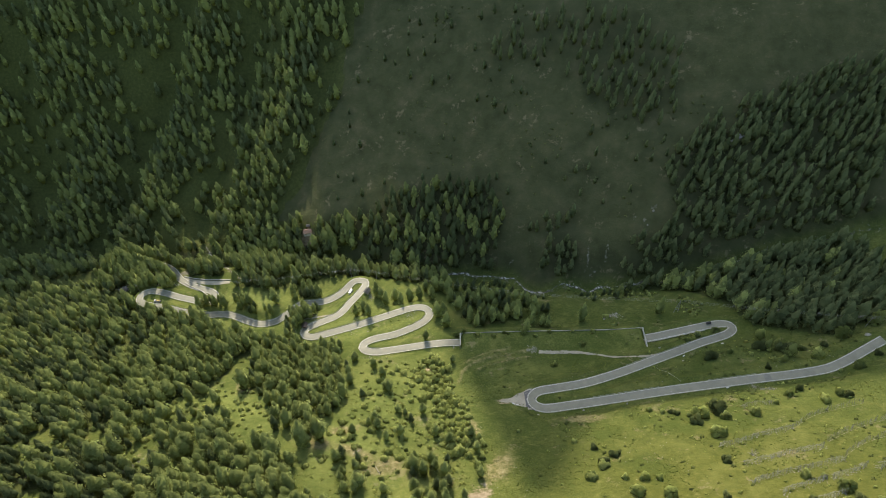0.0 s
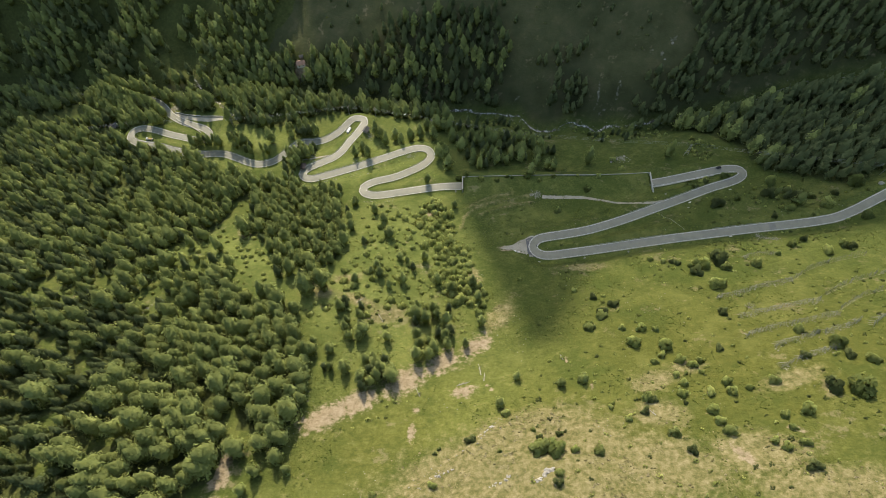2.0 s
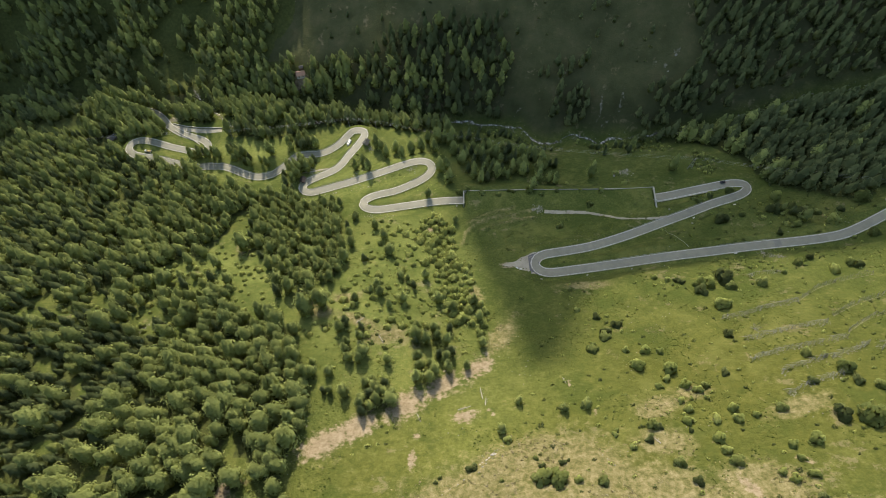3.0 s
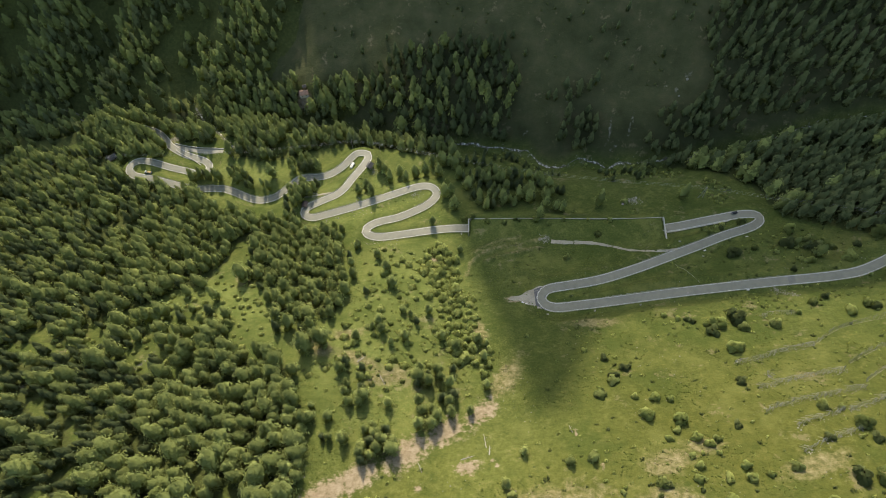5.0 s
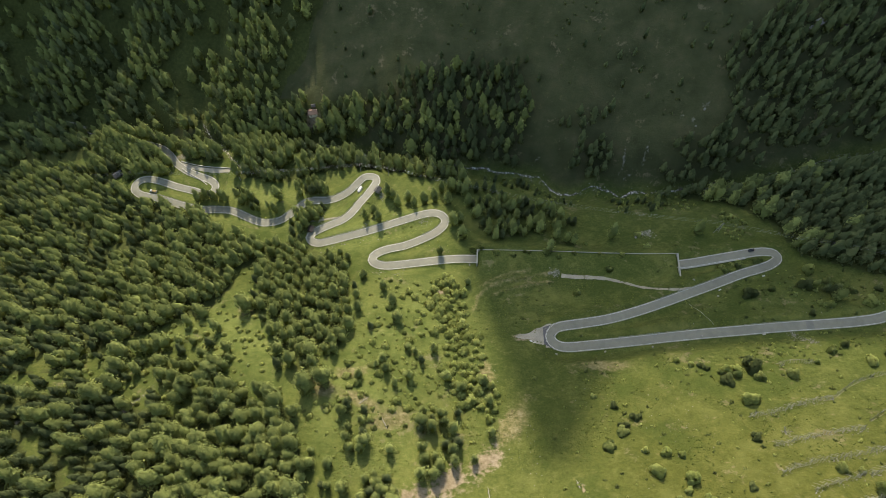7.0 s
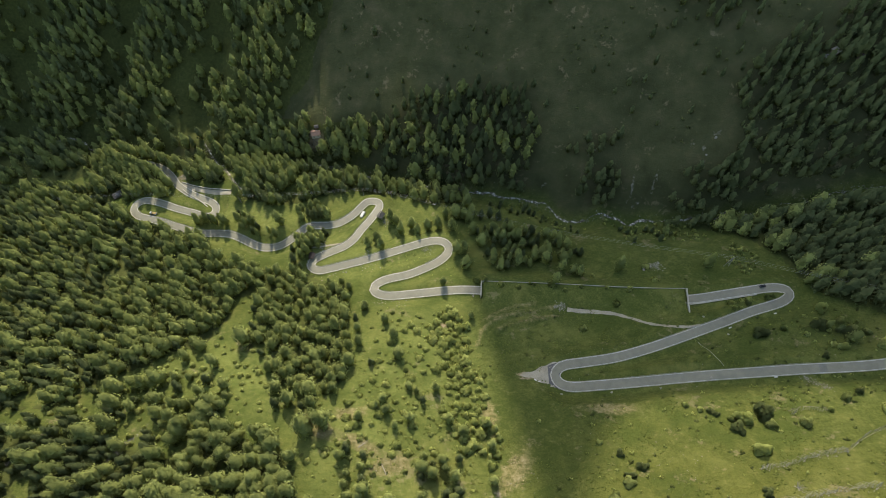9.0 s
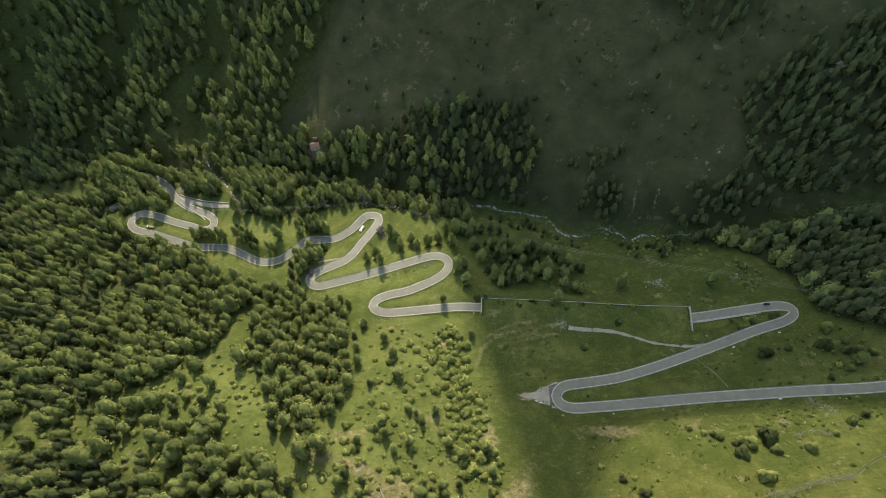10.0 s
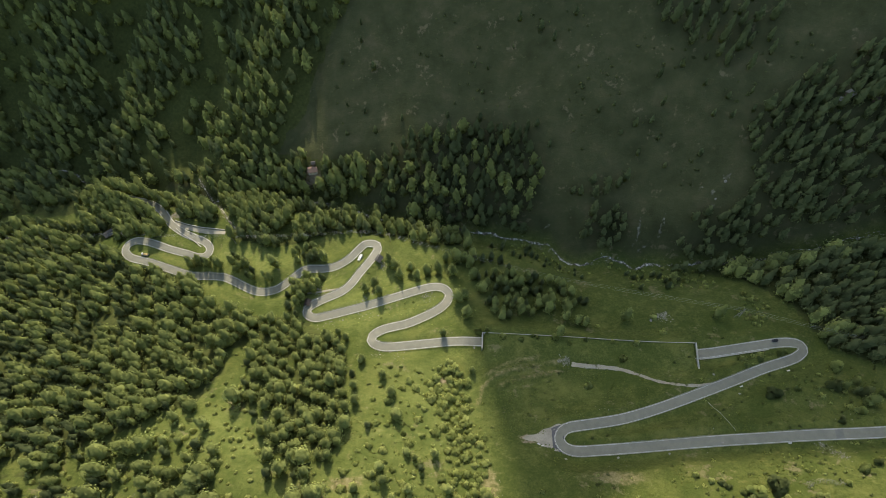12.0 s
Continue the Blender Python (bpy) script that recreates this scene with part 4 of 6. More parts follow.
def plant_woods():
    big = scatter(FOREST_BIG, 5.9, 11, 7.0, wood_cover)
    grove = ragged(EAST_GROVE, big[:, 0], big[:, 1], 0.35)
    grow("larch_forest", big[grove], LARCHES_THIN, LARCH, "young bright green larches at the wood's sunny edge", 0.6, 1.15, 150, wide=1.2)
    big = big[~grove]
    front = big[:, 1] < 175
    near, back = big[front], big[~front]
    # spruce share rises westward: darker trees standing in for the shade there
    a, b = split(near, 0.93 - 0.70 * smoothstep(-125, -190, near[:, 0]), 1)
    grow("larch_forest", a, LARCHES, LARCH, "dense bright green larch forest on the slope", 0.55, 1.5, 1, wide=1.08)
    grow("spruce_forest", b, SPRUCES, SPRUCE, "dark spruces standing among the larches, added westward for shade", 0.55, 1.15, 2)
    # here too, extra dark spruces to the west in place of shade
    a, b = split(back, 0.88 - 0.42 * smoothstep(-205, -265, back[:, 0]), 3)
    grow("larch_forest", a, LARCHES_THIN, LARCH, "dense green larch forest above the hairpins", 0.5, 1.45, 4, wide=1.06)
    grow("spruce_forest", b, SPRUCES_THIN, SPRUCE, "dark spruces in the forest above the hairpins, added westward for shade", 0.5, 1.15, 5)
    far = scatter(FAR_LEFT, 7.6, 12, keep=spur_cover)
    a, b = split(far, 0.6, 6)
    grow("far_forest", a, LARCHES_FAR, LARCH, "larch forest on the shaded slope across the stream", 0.75, 1.45, 7, wide=1.05)
    grow("far_forest", b, SPRUCES_THIN, SPRUCE, "spruce forest on the shaded slope across the stream", 0.75, 1.35, 8, wide=1.05)
    a, b = split(scatter(FAR_LOW, 6.6, 13, thin=-0.9), 0.3, 77)
    grow("far_grove", a, LARCHES_FAR, LARCH, "larches above the stream's shaded far bank", 0.8, 1.35, 9)
    grow("far_grove", b, SPRUCES_THIN, SPRUCE, "spruces above the stream's shaded far bank", 0.8, 1.35, 78)
    lone = scatter(((-120, 450), (60, 440), (190, 400), (260, 440), (200, 480), (90, 600), (-60, 620), (-110, 540)), 15, 73, thin=0.2)
    grow("far_grove", lone, SPRUCES_THIN, SPRUCE, "single small conifers on the far meadow", 0.3, 0.8, 74)
    brush = scatter(((-120, 450), (60, 420), (190, 390), (280, 440), (220, 500), (90, 620), (-60, 640), (-120, 540)), 8, 75, thin=0.45)
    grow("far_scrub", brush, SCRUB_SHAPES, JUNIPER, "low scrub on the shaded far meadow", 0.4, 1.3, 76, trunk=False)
    # the next three larch-shaped groves take darker spruce colour to stand in for shade
    small = np.concatenate([scatter(((150, 352), (162, 382), (196, 386), (206, 356), (179, 350)), 6.2, 101, thin=-0.7), scatter(((82, 370), (92, 392), (114, 392), (116, 370)), 5.5, 102, thin=-0.8), scatter(((72, 402), (96, 412), (116, 410), (104, 388)), 8, 103, thin=-0.5)])
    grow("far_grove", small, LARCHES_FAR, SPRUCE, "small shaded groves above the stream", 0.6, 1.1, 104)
    top = scatter(FAR_TOP, 9.5, 14, thin=-0.1)
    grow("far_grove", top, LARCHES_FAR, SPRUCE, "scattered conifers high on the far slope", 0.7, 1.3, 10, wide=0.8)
    right = scatter(FAR_RIGHT, 7.0, 15, thin=-0.7)
    a, b = split(right, 0.15, 71)
    grow("far_grove", a, LARCHES_FAR, SPRUCE, "larches on the far slope, shade put into their spruce colour", 0.75, 1.35, 11)
    grow("far_grove", b, SPRUCES_THIN, SPRUCE, "shaded spruces on the far slope", 0.75, 1.35, 72)
    bank = np.concatenate([scatter(BANK_RIGHT, 7.2, 16, thin=-0.6), scatter(((212, 347), (212, 353), (250, 357), (300, 362), (345, 366), (345, 358)), 5.2, 17)])
    # dark spruces replace larches eastward, standing in for the shade on that side
    a, b = split(bank, 0.42 - 0.4 * smoothstep(222, 250, bank[:, 0]), 81)
    grow("bank_wood", a, LARCHES_THIN, LARCH, "larch wood along the stream bank", 0.9, 1.5, 12, wide=1.15)
    grow("bank_wood", b, SPRUCES_THIN, SPRUCE, "dark spruces along the stream bank, added eastward for shade", 0.85, 1.45, 82, wide=1.1)
    east = scatter(((236, 305), (252, 340), (285, 350), (350, 352), (360, 300), (305, 284), (264, 274), (246, 288)), 7.0, 105, thin=-0.5)
    a, b = split(east, 0.1, 106)
    grow("bank_wood", a, LARCHES_THIN, LARCH, "larches in the wood above the bend", 0.7, 1.2, 107, wide=1.15)
    grow("bank_wood", b, SPRUCES_THIN, SPRUCE, "dark spruces in the wood above the bend", 0.6, 1.15, 108)
    row = np.concatenate([scatter(ROW_STREAM, 6.2, 17), scatter(BANK_HOUSE, 6.2, 18), scatter(KNOLL, 6.2, 19), scatter(HAIRPIN_WEST, 6.0, 20), scatter(KNOLL_EAST, 6.0, 63), scatter(ROAD_FOOT, 5.5, 64, 4.5), scatter(((-338, 416), (-320, 398), (-288, 393), (-272, 390), (-272, 400), (-288, 405), (-312, 412)), 4.6, 93, 3.9)])
    a, b = split(row, 0.7, 13)
    grow("stream_wood", a, LARCHES_THIN, LARCH, "sunlit larches along the stream", 0.85, 1.4, 14)
    grow("stream_wood", b, SPRUCES_THIN, SPRUCE, "spruces along the stream", 0.8, 1.3, 15)


plant_woods()


def single_tree(name, shape, trunk_h, mat, label):
    t = thing(name, label, "tree", "trees round the road")
    part("trunk", tri_mesh("trunk", *trunk_mesh(trunk_h, 0.24, 5, 3)), BARK, t)
    part("crown", crown_mesh(*shape), mat, t)
    return t


def plant_singles(spots, makers, low, high, seed, slim=1.0):
    """Trees that stand singly: each a thing with trunk and crown."""
    r = np.random.default_rng(seed)
    z = ground(spots[:, 0], spots[:, 1])
    for (x, y), h in zip(spots, z):
        first = makers[r.integers(len(makers))]
        s = r.uniform(low, high)
        t = copy_thing(first, pose(x, y, h - 0.3, r.uniform(-2, 2), r.uniform(-2, 2), r.uniform(0, 360)))
        w = s * slim * r.uniform(0.88, 1.12)
        t.scale = (w, w * r.uniform(0.94, 1.06), s)


def plant_lone():
    larches = [single_tree("larch_tree", s, 9, LARCH, "light green larch tree standing on the meadow") for s in LARCHES[:4]]
    spruces = [single_tree("spruce_tree", s, 10, SPRUCE, "dark green spruce tree standing on the meadow") for s in SPRUCES[:3]]
    spots = np.array(LONE_TREES + LONE_MEADOW, float)
    spots = spots[clear_of_road(spots[:, 0], spots[:, 1], 4.5)]
    spots = spots[~((spots[:, 0] > 60) & (spots[:, 1] < 215))]
    low = spots[:, 1] > 295
    screen = ((-274, 398), (-279, 400), (-283, 402.5), (-287, 400), (-290, 404.5), (-295, 402), (-298, 406), (-303, 404), (-306, 409), (-311, 409), (-314, 414), (-319, 415), (-323, 420), (-328, 420), (-333, 426))
    plant_singles(np.array(screen, float), larches, 0.8, 1.15, 95)
    plant_singles(spots[low], larches, 0.85, 1.25, 22, 0.95)
    plant_singles(np.array(SLOPE_TREES, float), larches[:2], 0.52, 0.66, 97, 1.3)
    a, b = split(spots[~low], 0.86, 21)
    plant_singles(a, larches, 0.45, 0.88, 94, 1.1)
    plant_singles(b, spruces, 0.6, 0.95, 23, 1.1)
    groves = np.concatenate([scatter(z, s, 30 + k, 7.0) for k, (z, s) in enumerate(((GROVE_A, 5.6), (GROVE_B, 5.2), (GROVE_C, 5.2), (GROVE_D, 5.4), (GROVE_E, 5.4), (CLUMP_A, 6.4), (CLUMP_B, 4.6), (CLUMP_C, 6.0)))])
    a, b = split(groves, 0.65, 24)
    plant_singles(a, larches, 0.68, 1.1, 25, 0.95)
    plant_singles(b, spruces, 0.65, 1.05, 26, 1.05)
    # the models themselves take the first places behind the bend
    for k, t in enumerate(larches + spruces):
        x, y = -18 + 7 * k, 352 + 3 * (k % 2)
        t.matrix_basis = pose(x, y, float(ground(x, y)) - 0.3, 0, 0, 40 * k)


plant_lone()


PARAPET_BUSHES = ((25, 282), (45, 283), (48, 282), (60, 282), (80, 281), (97, 280), (112, 279), (205, 276), (190, 273), (178, 270), (186, 272), (14, 286), (8, 287))


def at_ground(x, y, turn):
    return pose(x, y, float(ground(x, y)) - 0.15, 0, 0, turn)


def plant_bushes():
    shapes = []
    for k, s in enumerate(BUSH_SHAPES):
        t = thing("bush", "rounded green bush on the meadow", "bush", "bushes on the meadow")
        part("stem", tri_mesh("stem", *trunk_mesh(0.9, 0.08, k)), BARK, t)
        part("crown", crown_mesh(*s), SHRUB if k % 2 else WILLOW, t)
        x, y = -60 + 9 * k, 168 - 4 * (k % 3)
        t.matrix_basis = pose(x, y, float(ground(x, y)) - 0.15)
        shapes.append(t)
    spots = np.array(BUSHES + BUSHES_B, float)
    spots = spots[~inside(((187, 340), (330, 297), (190, 84), (101, 92)), spots[:, 0], spots[:, 1])]
    spots = np.concatenate([spots, np.array(PARAPET_BUSHES, float)])
    spots = spots[clear_of_road(spots[:, 0], spots[:, 1], 5.2)]
    plant_singles(spots, shapes, 1.0, 2.0, 31)
    light, dark = [t for k, t in enumerate(shapes) if k % 2], [t for k, t in enumerate(shapes) if k % 2 == 0]
    spine = catmull(((-12, 253), (-10, 237), (-6, 224), (-1, 213), (2, 200), (4, 189), (4, 180), (9, 168), (14, 160)), 1.0)[:, :2]
    dense = spine[rng.integers(0, len(spine), 420)] + rng.normal(0, 1, (420, 2)) * (5.0, 4.0)
    kept = []
    for q in dense:
        if all(math.hypot(q[0] - p[0], q[1] - p[1]) > 4.3 for p in kept) and clear_of_road(q[:1], q[1:], 6)[0]:
            kept.append(q)
    plant_singles(np.array(kept), light, 1.4, 2.9, 98, 0.95)
    belt = scatter(SHRUBS, 6.5, 41, 5.5, thin=-0.2)
    belt = belt[(wave_noise(belt[:, 0], belt[:, 1], 17, 3) + (belt[:, 0] - np.interp(belt[:, 1], (157, 254), (14, -2))) / 26) > -0.95]
    plant_singles(belt, light, 0.7, 1.6, 83)
    a, b = split(scatter(((-62, 262), (-8, 258), (-22, 215), (-6, 168), (-20, 140), (-66, 150), (-60, 200)), 8.0, 84, 6, thin=0.0), 0.7, 85)
    plant_singles(a, light, 0.8, 2.0, 86)
    plant_singles(b, dark, 0.6, 1.5, 87)
    big = []
    for k in range(4):
        t = thing("shrub", "tall dense green shrub on the sunny meadow", "shrub", "shrubs on the meadow")
        part("stem", tri_mesh("stem", *trunk_mesh(1.4, 0.12, k)), BARK, t)
        part("crown", crown_mesh(*bush_crown(140 + k, 2.3, 3.4, 640, 0.09, 0.22)), (SHRUB, SHRUB, JUNIPER, WILLOW)[k], t)
        x, y = 128 + 7 * k, 193 - 3 * k
        t.matrix_basis = at_ground(x, y, 50 * k)
        big.append(t)
    tall = np.array([q for q in LONE_MEADOW if 60 < q[0] < 105 and q[1] < 215], float)
    plant_singles(tall, big[2:], 1.1, 1.6, 32)
    t = copy_thing(big[2], at_ground(217, 228, 30))
    t.scale = (0.95, 0.95, 1.3)
    for makers, rows in ((big[:2], EAST_LIGHT + SOUTH_LIGHT), (big[2:], EAST_DARK + SOUTH_DARK)):
        for k, (x, y, s) in enumerate(rows):
            s = min(0.86 * s, (float(distance_to(ROADS[::2], np.array([x]), np.array([y]))[0][0]) - 3.4) / 2.2)
            if s > 0.3:
                t = copy_thing(makers[k % 2], at_ground(x, y, 67 * k))
                t.scale = (s * (0.95 + 0.11 * (k % 3)), s * (0.8 + 0.09 * (k % 4)), s * (1.0 + 0.12 * (k % 4)))
    belt = np.concatenate([scatter(((182, 304), (198, 295), (211, 312), (197, 326)), 4.2, 147), scatter(SHRUBS_EAST, 7, 43, thin=0), scatter(RIVER_SHRUB, 6, 44, thin=0)])
    grow("alder_thicket", belt, BUSH_SHAPES, SHRUB, "light green alder thicket on the slope", 0.6, 1.5, 45, trunk=False)
    low = np.concatenate([scatter(SHRUBS_LOW, 7.5, 42, thin=0.1), scatter(CLEARING, 8.0, 46, thin=0.3), scatter(OPEN_WOOD, 6.5, 146, thin=0.0), scatter(((-205, 205), (-150, 170), (-95, 150), (-75, 195), (-75, 260), (-130, 250), (-180, 250)), 6.8, 96, 6, thin=0.15)])
    grow("alder_scrub", low, BUSH_SHAPES, SHRUB, "scattered light green scrub on the meadow", 0.5, 1.6, 47, trunk=False)
    east = scatter(((20, 40), (280, 40), (280, 200), (180, 205), (70, 195), (40, 130)), 6.5, 48, 7, thin=0.05)
    a, b = split(east, 0.35, 49)
    grow("juniper_scrub", a, SCRUB_SHAPES, JUNIPER, "low dark juniper scrub dotted over the meadow", 0.4, 1.2, 50, trunk=False)
    grow("meadow_scrub", b, SCRUB_SHAPES, SHRUB, "low light green scrub dotted over the meadow", 0.3, 1.2, 51, trunk=False)
    west = scatter(((-92, 60), (-20, 88), (12, 140), (12, 255), (-60, 266), (-78, 222), (-68, 160), (-88, 120)), 5.6, 54, 5, thin=0.12)
    west = west[blobs(west[:, 0], west[:, 1], BARE) < 0.4]
    a, b = split(west, 0.12, 55)
    grow("juniper_scrub", a, SCRUB_SHAPES, JUNIPER, "low dark scrub dotted over the sunny meadow", 0.3, 1.0, 56, trunk=False)
    grow("meadow_scrub", b, SCRUB_SHAPES, SHRUB, "low light green scrub over the sunny meadow", 0.4, 1.25, 57, trunk=False)
    bank = scatter(((15, 376), (54, 371), (95, 356), (132, 350), (190, 342), (188, 326), (130, 332), (90, 340), (50, 355), (12, 362)), 5.0, 58, 5, thin=-0.15)
    a, b = split(bank, 0.35, 59)
    grow("bank_wood", a, SPRUCES_THIN, SPRUCE, "small dark conifers along the stream bank", 0.3, 0.7, 60)
    grow("bank_scrub", b, SCRUB_SHAPES, SHRUB, "green willow scrub along the stream bank", 0.6, 1.8, 65, trunk=False)
    hairpins = scatter(((-110, 300), (-60, 290), (-5, 290), (10, 330), (-30, 350), (-110, 340), (-150, 340), (-200, 355), (-200, 340), (-130, 315)), 6.0, 66, 4.5, thin=0.1)
    grow("meadow_scrub", hairpins, SCRUB_SHAPES, SHRUB, "low green scrub between the hairpins", 0.3, 1.0, 67, trunk=False)
    shade = scatter(((20, 205), (120, 175), (260, 205), (250, 262), (150, 300), (30, 270), (15, 240)), 8.0, 52, 5, thin=0.15)
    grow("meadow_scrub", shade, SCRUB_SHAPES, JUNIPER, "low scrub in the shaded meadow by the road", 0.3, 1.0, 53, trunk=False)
    verge = np.concatenate([scatter(((182, 258), (215, 268), (250, 272), (290, 262), (288, 234), (246, 226), (205, 230)), 6.5, 148, 5, thin=-0.1), scatter(((118, 196), (160, 190), (200, 196), (250, 205), (280, 225), (262, 214), (200, 214), (130, 208)), 3.6, 88, 4.5, thin=-0.1), scatter(((150, 225), (200, 240), (225, 262), (185, 275), (130, 250)), 5.0, 89, 4.5, thin=0.05)])
    a, b = split(verge, 0.5, 90)
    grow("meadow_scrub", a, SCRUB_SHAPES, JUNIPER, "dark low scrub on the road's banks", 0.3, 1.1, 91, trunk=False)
    grow("meadow_scrub", b, SCRUB_SHAPES, SHRUB, "green low scrub on the road's banks", 0.3, 1.1, 92, trunk=False)


plant_bushes()


# ---- building blocks ----
def add_box(bm, size, m, bevel=0.0):
    """A box with softened edges, its base at the pose's origin."""
    r = bmesh.ops.create_cube(bm, size=1.0, matrix=m @ Matrix.Translation((0, 0, size[2] / 2)) @ Matrix.Diagonal((*size, 1)))
    if bevel:
        edges = list({e for v in r["verts"] for e in v.link_edges})
        bmesh.ops.bevel(bm, geom=edges, offset=bevel, segments=1, affect="EDGES")


def box_mesh(size, m=Matrix(), bevel=0.0):
    bm = bmesh.new()
    add_box(bm, size, m, bevel)
    return bm


def add_rod(bm, a, b, r0, r1, sides=6):
    """A tapered rod from a to b."""
    a, b = Vector(a), Vector(b)
    q = (b - a).to_track_quat("Z", "Y").to_matrix().to_4x4()
    bmesh.ops.create_cone(bm, cap_ends=True, segments=sides, radius1=r0, radius2=r1, depth=(b - a).length, matrix=Matrix.Translation((a + b) / 2) @ q)


def rod_mesh(a, b, r0, r1, sides=6):
    bm = bmesh.new()
    add_rod(bm, a, b, r0, r1, sides)
    return bm


def at(x, y, turn=0.0, lift=0.0):
    return pose(x, y, float(ground(x, y)) + lift, 0, 0, turn)


def plain(name, color, roughness=0.6, metallic=0.0):
    return rough_material(name, tuple(c * 0.85 for c in color), color, 3.0, roughness, 0.1, 0.01, metallic=metallic)


WHITE = plain("white vehicle paint", (0.66, 0.65, 0.61), 0.4)
BLACK = plain("black vehicle paint", (0.02, 0.02, 0.022), 0.3)
RUBBER = plain("tyre rubber", (0.025, 0.025, 0.025), 0.9)
DARKGLASS = plain("dark window glass", (0.02, 0.025, 0.03), 0.08)
TARP = plain("ochre tarpaulin", (0.42, 0.30, 0.13), 0.8)
TIMBER = rough_material("weathered timber", (0.10, 0.070, 0.048), (0.24, 0.18, 0.13), 3.0)
SHINGLE = rough_material("brown roof shingles", (0.060, 0.046, 0.038), (0.12, 0.09, 0.075), 2.2, 0.9, 0.8, 0.1)
RUST_SHINGLE = rough_material("reddish roof shingles", (0.17, 0.105, 0.08), (0.34, 0.235, 0.185), 2.2, 0.9, 0.8, 0.1)
TIN = rough_material("grey tin roof", (0.24, 0.225, 0.20), (0.38, 0.36, 0.32), 1.0, 0.5, 0.2, 0.02)
PLASTER = rough_material("old white plaster", (0.52, 0.49, 0.44), (0.74, 0.71, 0.66), 1.0)
LAMPRED = plain("red tail lamp", (0.45, 0.03, 0.02), 0.3)
LAMPCLEAR = plain("clear head lamp", (0.75, 0.75, 0.72), 0.15)


APRON = asphalt_material("newer dark asphalt", (0.055, 0.055, 0.056), (0.085, 0.085, 0.085))


# asphalt darkened to the tone of a shadow lying on the road
SHADOW_TONE = asphalt_material("shadow-toned asphalt", (0.125, 0.123, 0.096), (0.18, 0.176, 0.138))
SLATE = rough_material("dark grey roof slates", (0.06, 0.058, 0.055), (0.13, 0.125, 0.115), 2.2, 0.85, 0.8, 0.1)


# ---- gravel ways and lay-by ----
def build_ways():
    line = catmull(((153, 251), (143, 249.5), (133, 250), (121, 253), (105, 260), (95, 262), (78, 263), (70, 264)), 1.5)
    n = np.arange(len(line))
    half = 0.95 + 0.55 * smoothstep(120, 75, line[:, 0]) + 0.16 * np.sin(n * 1.1) + 0.12 * np.sin(n * 2.7 + 1)
    v, t = draped(line, half, 0.26, 5)
    tagged(part("gravel_track", tri_mesh("gravel_track", v, t), GRAVEL), "pale gravel track across the meadow", "track", kind="structure")
    line = catmull(((59.5, 212.4), (54, 212.2), (49, 212), (43, 212), (36, 211.5)), 1.0)
    s = np.linspace(0, 1, len(line))
    half = 7.6 * (1 - smoothstep(0.0, 1.0, s)) + 0.7 + 0.5 * np.sin(s * 17)
    v, t = draped(line, half, 0.14, 7)
    tagged(part("lay_by", tri_mesh("lay_by", v, t), GRAVEL), "pale gravel lay-by at the outside of the bend", "lay-by", kind="structure")
    apron = catmull(((60.5, 212.2), (57, 212.2), (53.5, 212)), 0.8)
    s = np.linspace(0, 1, len(apron))
    v, t = draped(apron, 9.0 - 3.0 * s, 0.19, 7)
    tagged(part("apron", tri_mesh("apron", v, t), APRON), "dark newer asphalt apron between road and lay-by", "asphalt", kind="structure")
    line = catmull(((-251, 388), (-239, 384), (-223, 380), (-202, 377)), 1.5)
    v, t = draped(line, np.full(len(line), 1.9), 0.16, 5)
    tagged(part("lane", tri_mesh("lane", v, t), GRAVEL), "pale gravel lane to the stream crossing", "lane", kind="structure")
    swell = 0.6 + 0.3 * np.sin(np.arange(len(TORRENT_LINE)) * 1.3)
    v, t = draped(TORRENT_LINE, swell, 0.25, 5)
    tagged(part("torrent", tri_mesh("torrent", v, t, smooth=True), WATER), "white side torrent falling over rocks to the stream", "stream", kind="structure")
    line = catmull(((-120, 318), (-112, 319), (-104, 321), (-97, 322.5)), 1.5)
    v, t = draped(line, np.full(len(line), 0.8), 0.14, 3)
    tagged(part("lane", tri_mesh("lane", v, t), GRAVEL), "short pale gravel spur off the bend", "lane", kind="structure")


build_ways()
# the shadow over the upper road, drawn as a darker strip
tagged(part("road_shadow", road_shadow(215, 221, 1), SHADOW_TONE), "darker strip standing in for a shadow across the asphalt road", "asphalt", kind="structure")


def wall_along(line, thick, height, sink, cap=0.0):
    """A wall that follows a line, from below the land to its top."""
    v, t = ribbon(line, (-thick / 2, -thick / 2, thick / 2, thick / 2), (-sink, height, height + cap, -sink))
    return tri_mesh("wall", v, t)


# ---- gallery that carries the road under the avalanche slope ----
def headwall(cx, cy, z, y0, y1, top):
    """A portal wall across the road, with the opening cut through."""
    bm = bmesh.new()
    for a, b, lo, hi in ((y0, cy - 3.7, -2, top), (cy + 3.7, y1, -2, top), (cy - 3.7, cy + 3.7, 4.9, top)):
        add_box(bm, (0.8, b - a, hi - lo), pose(cx, (a + b) / 2, z + lo), 0.05)
    return bm


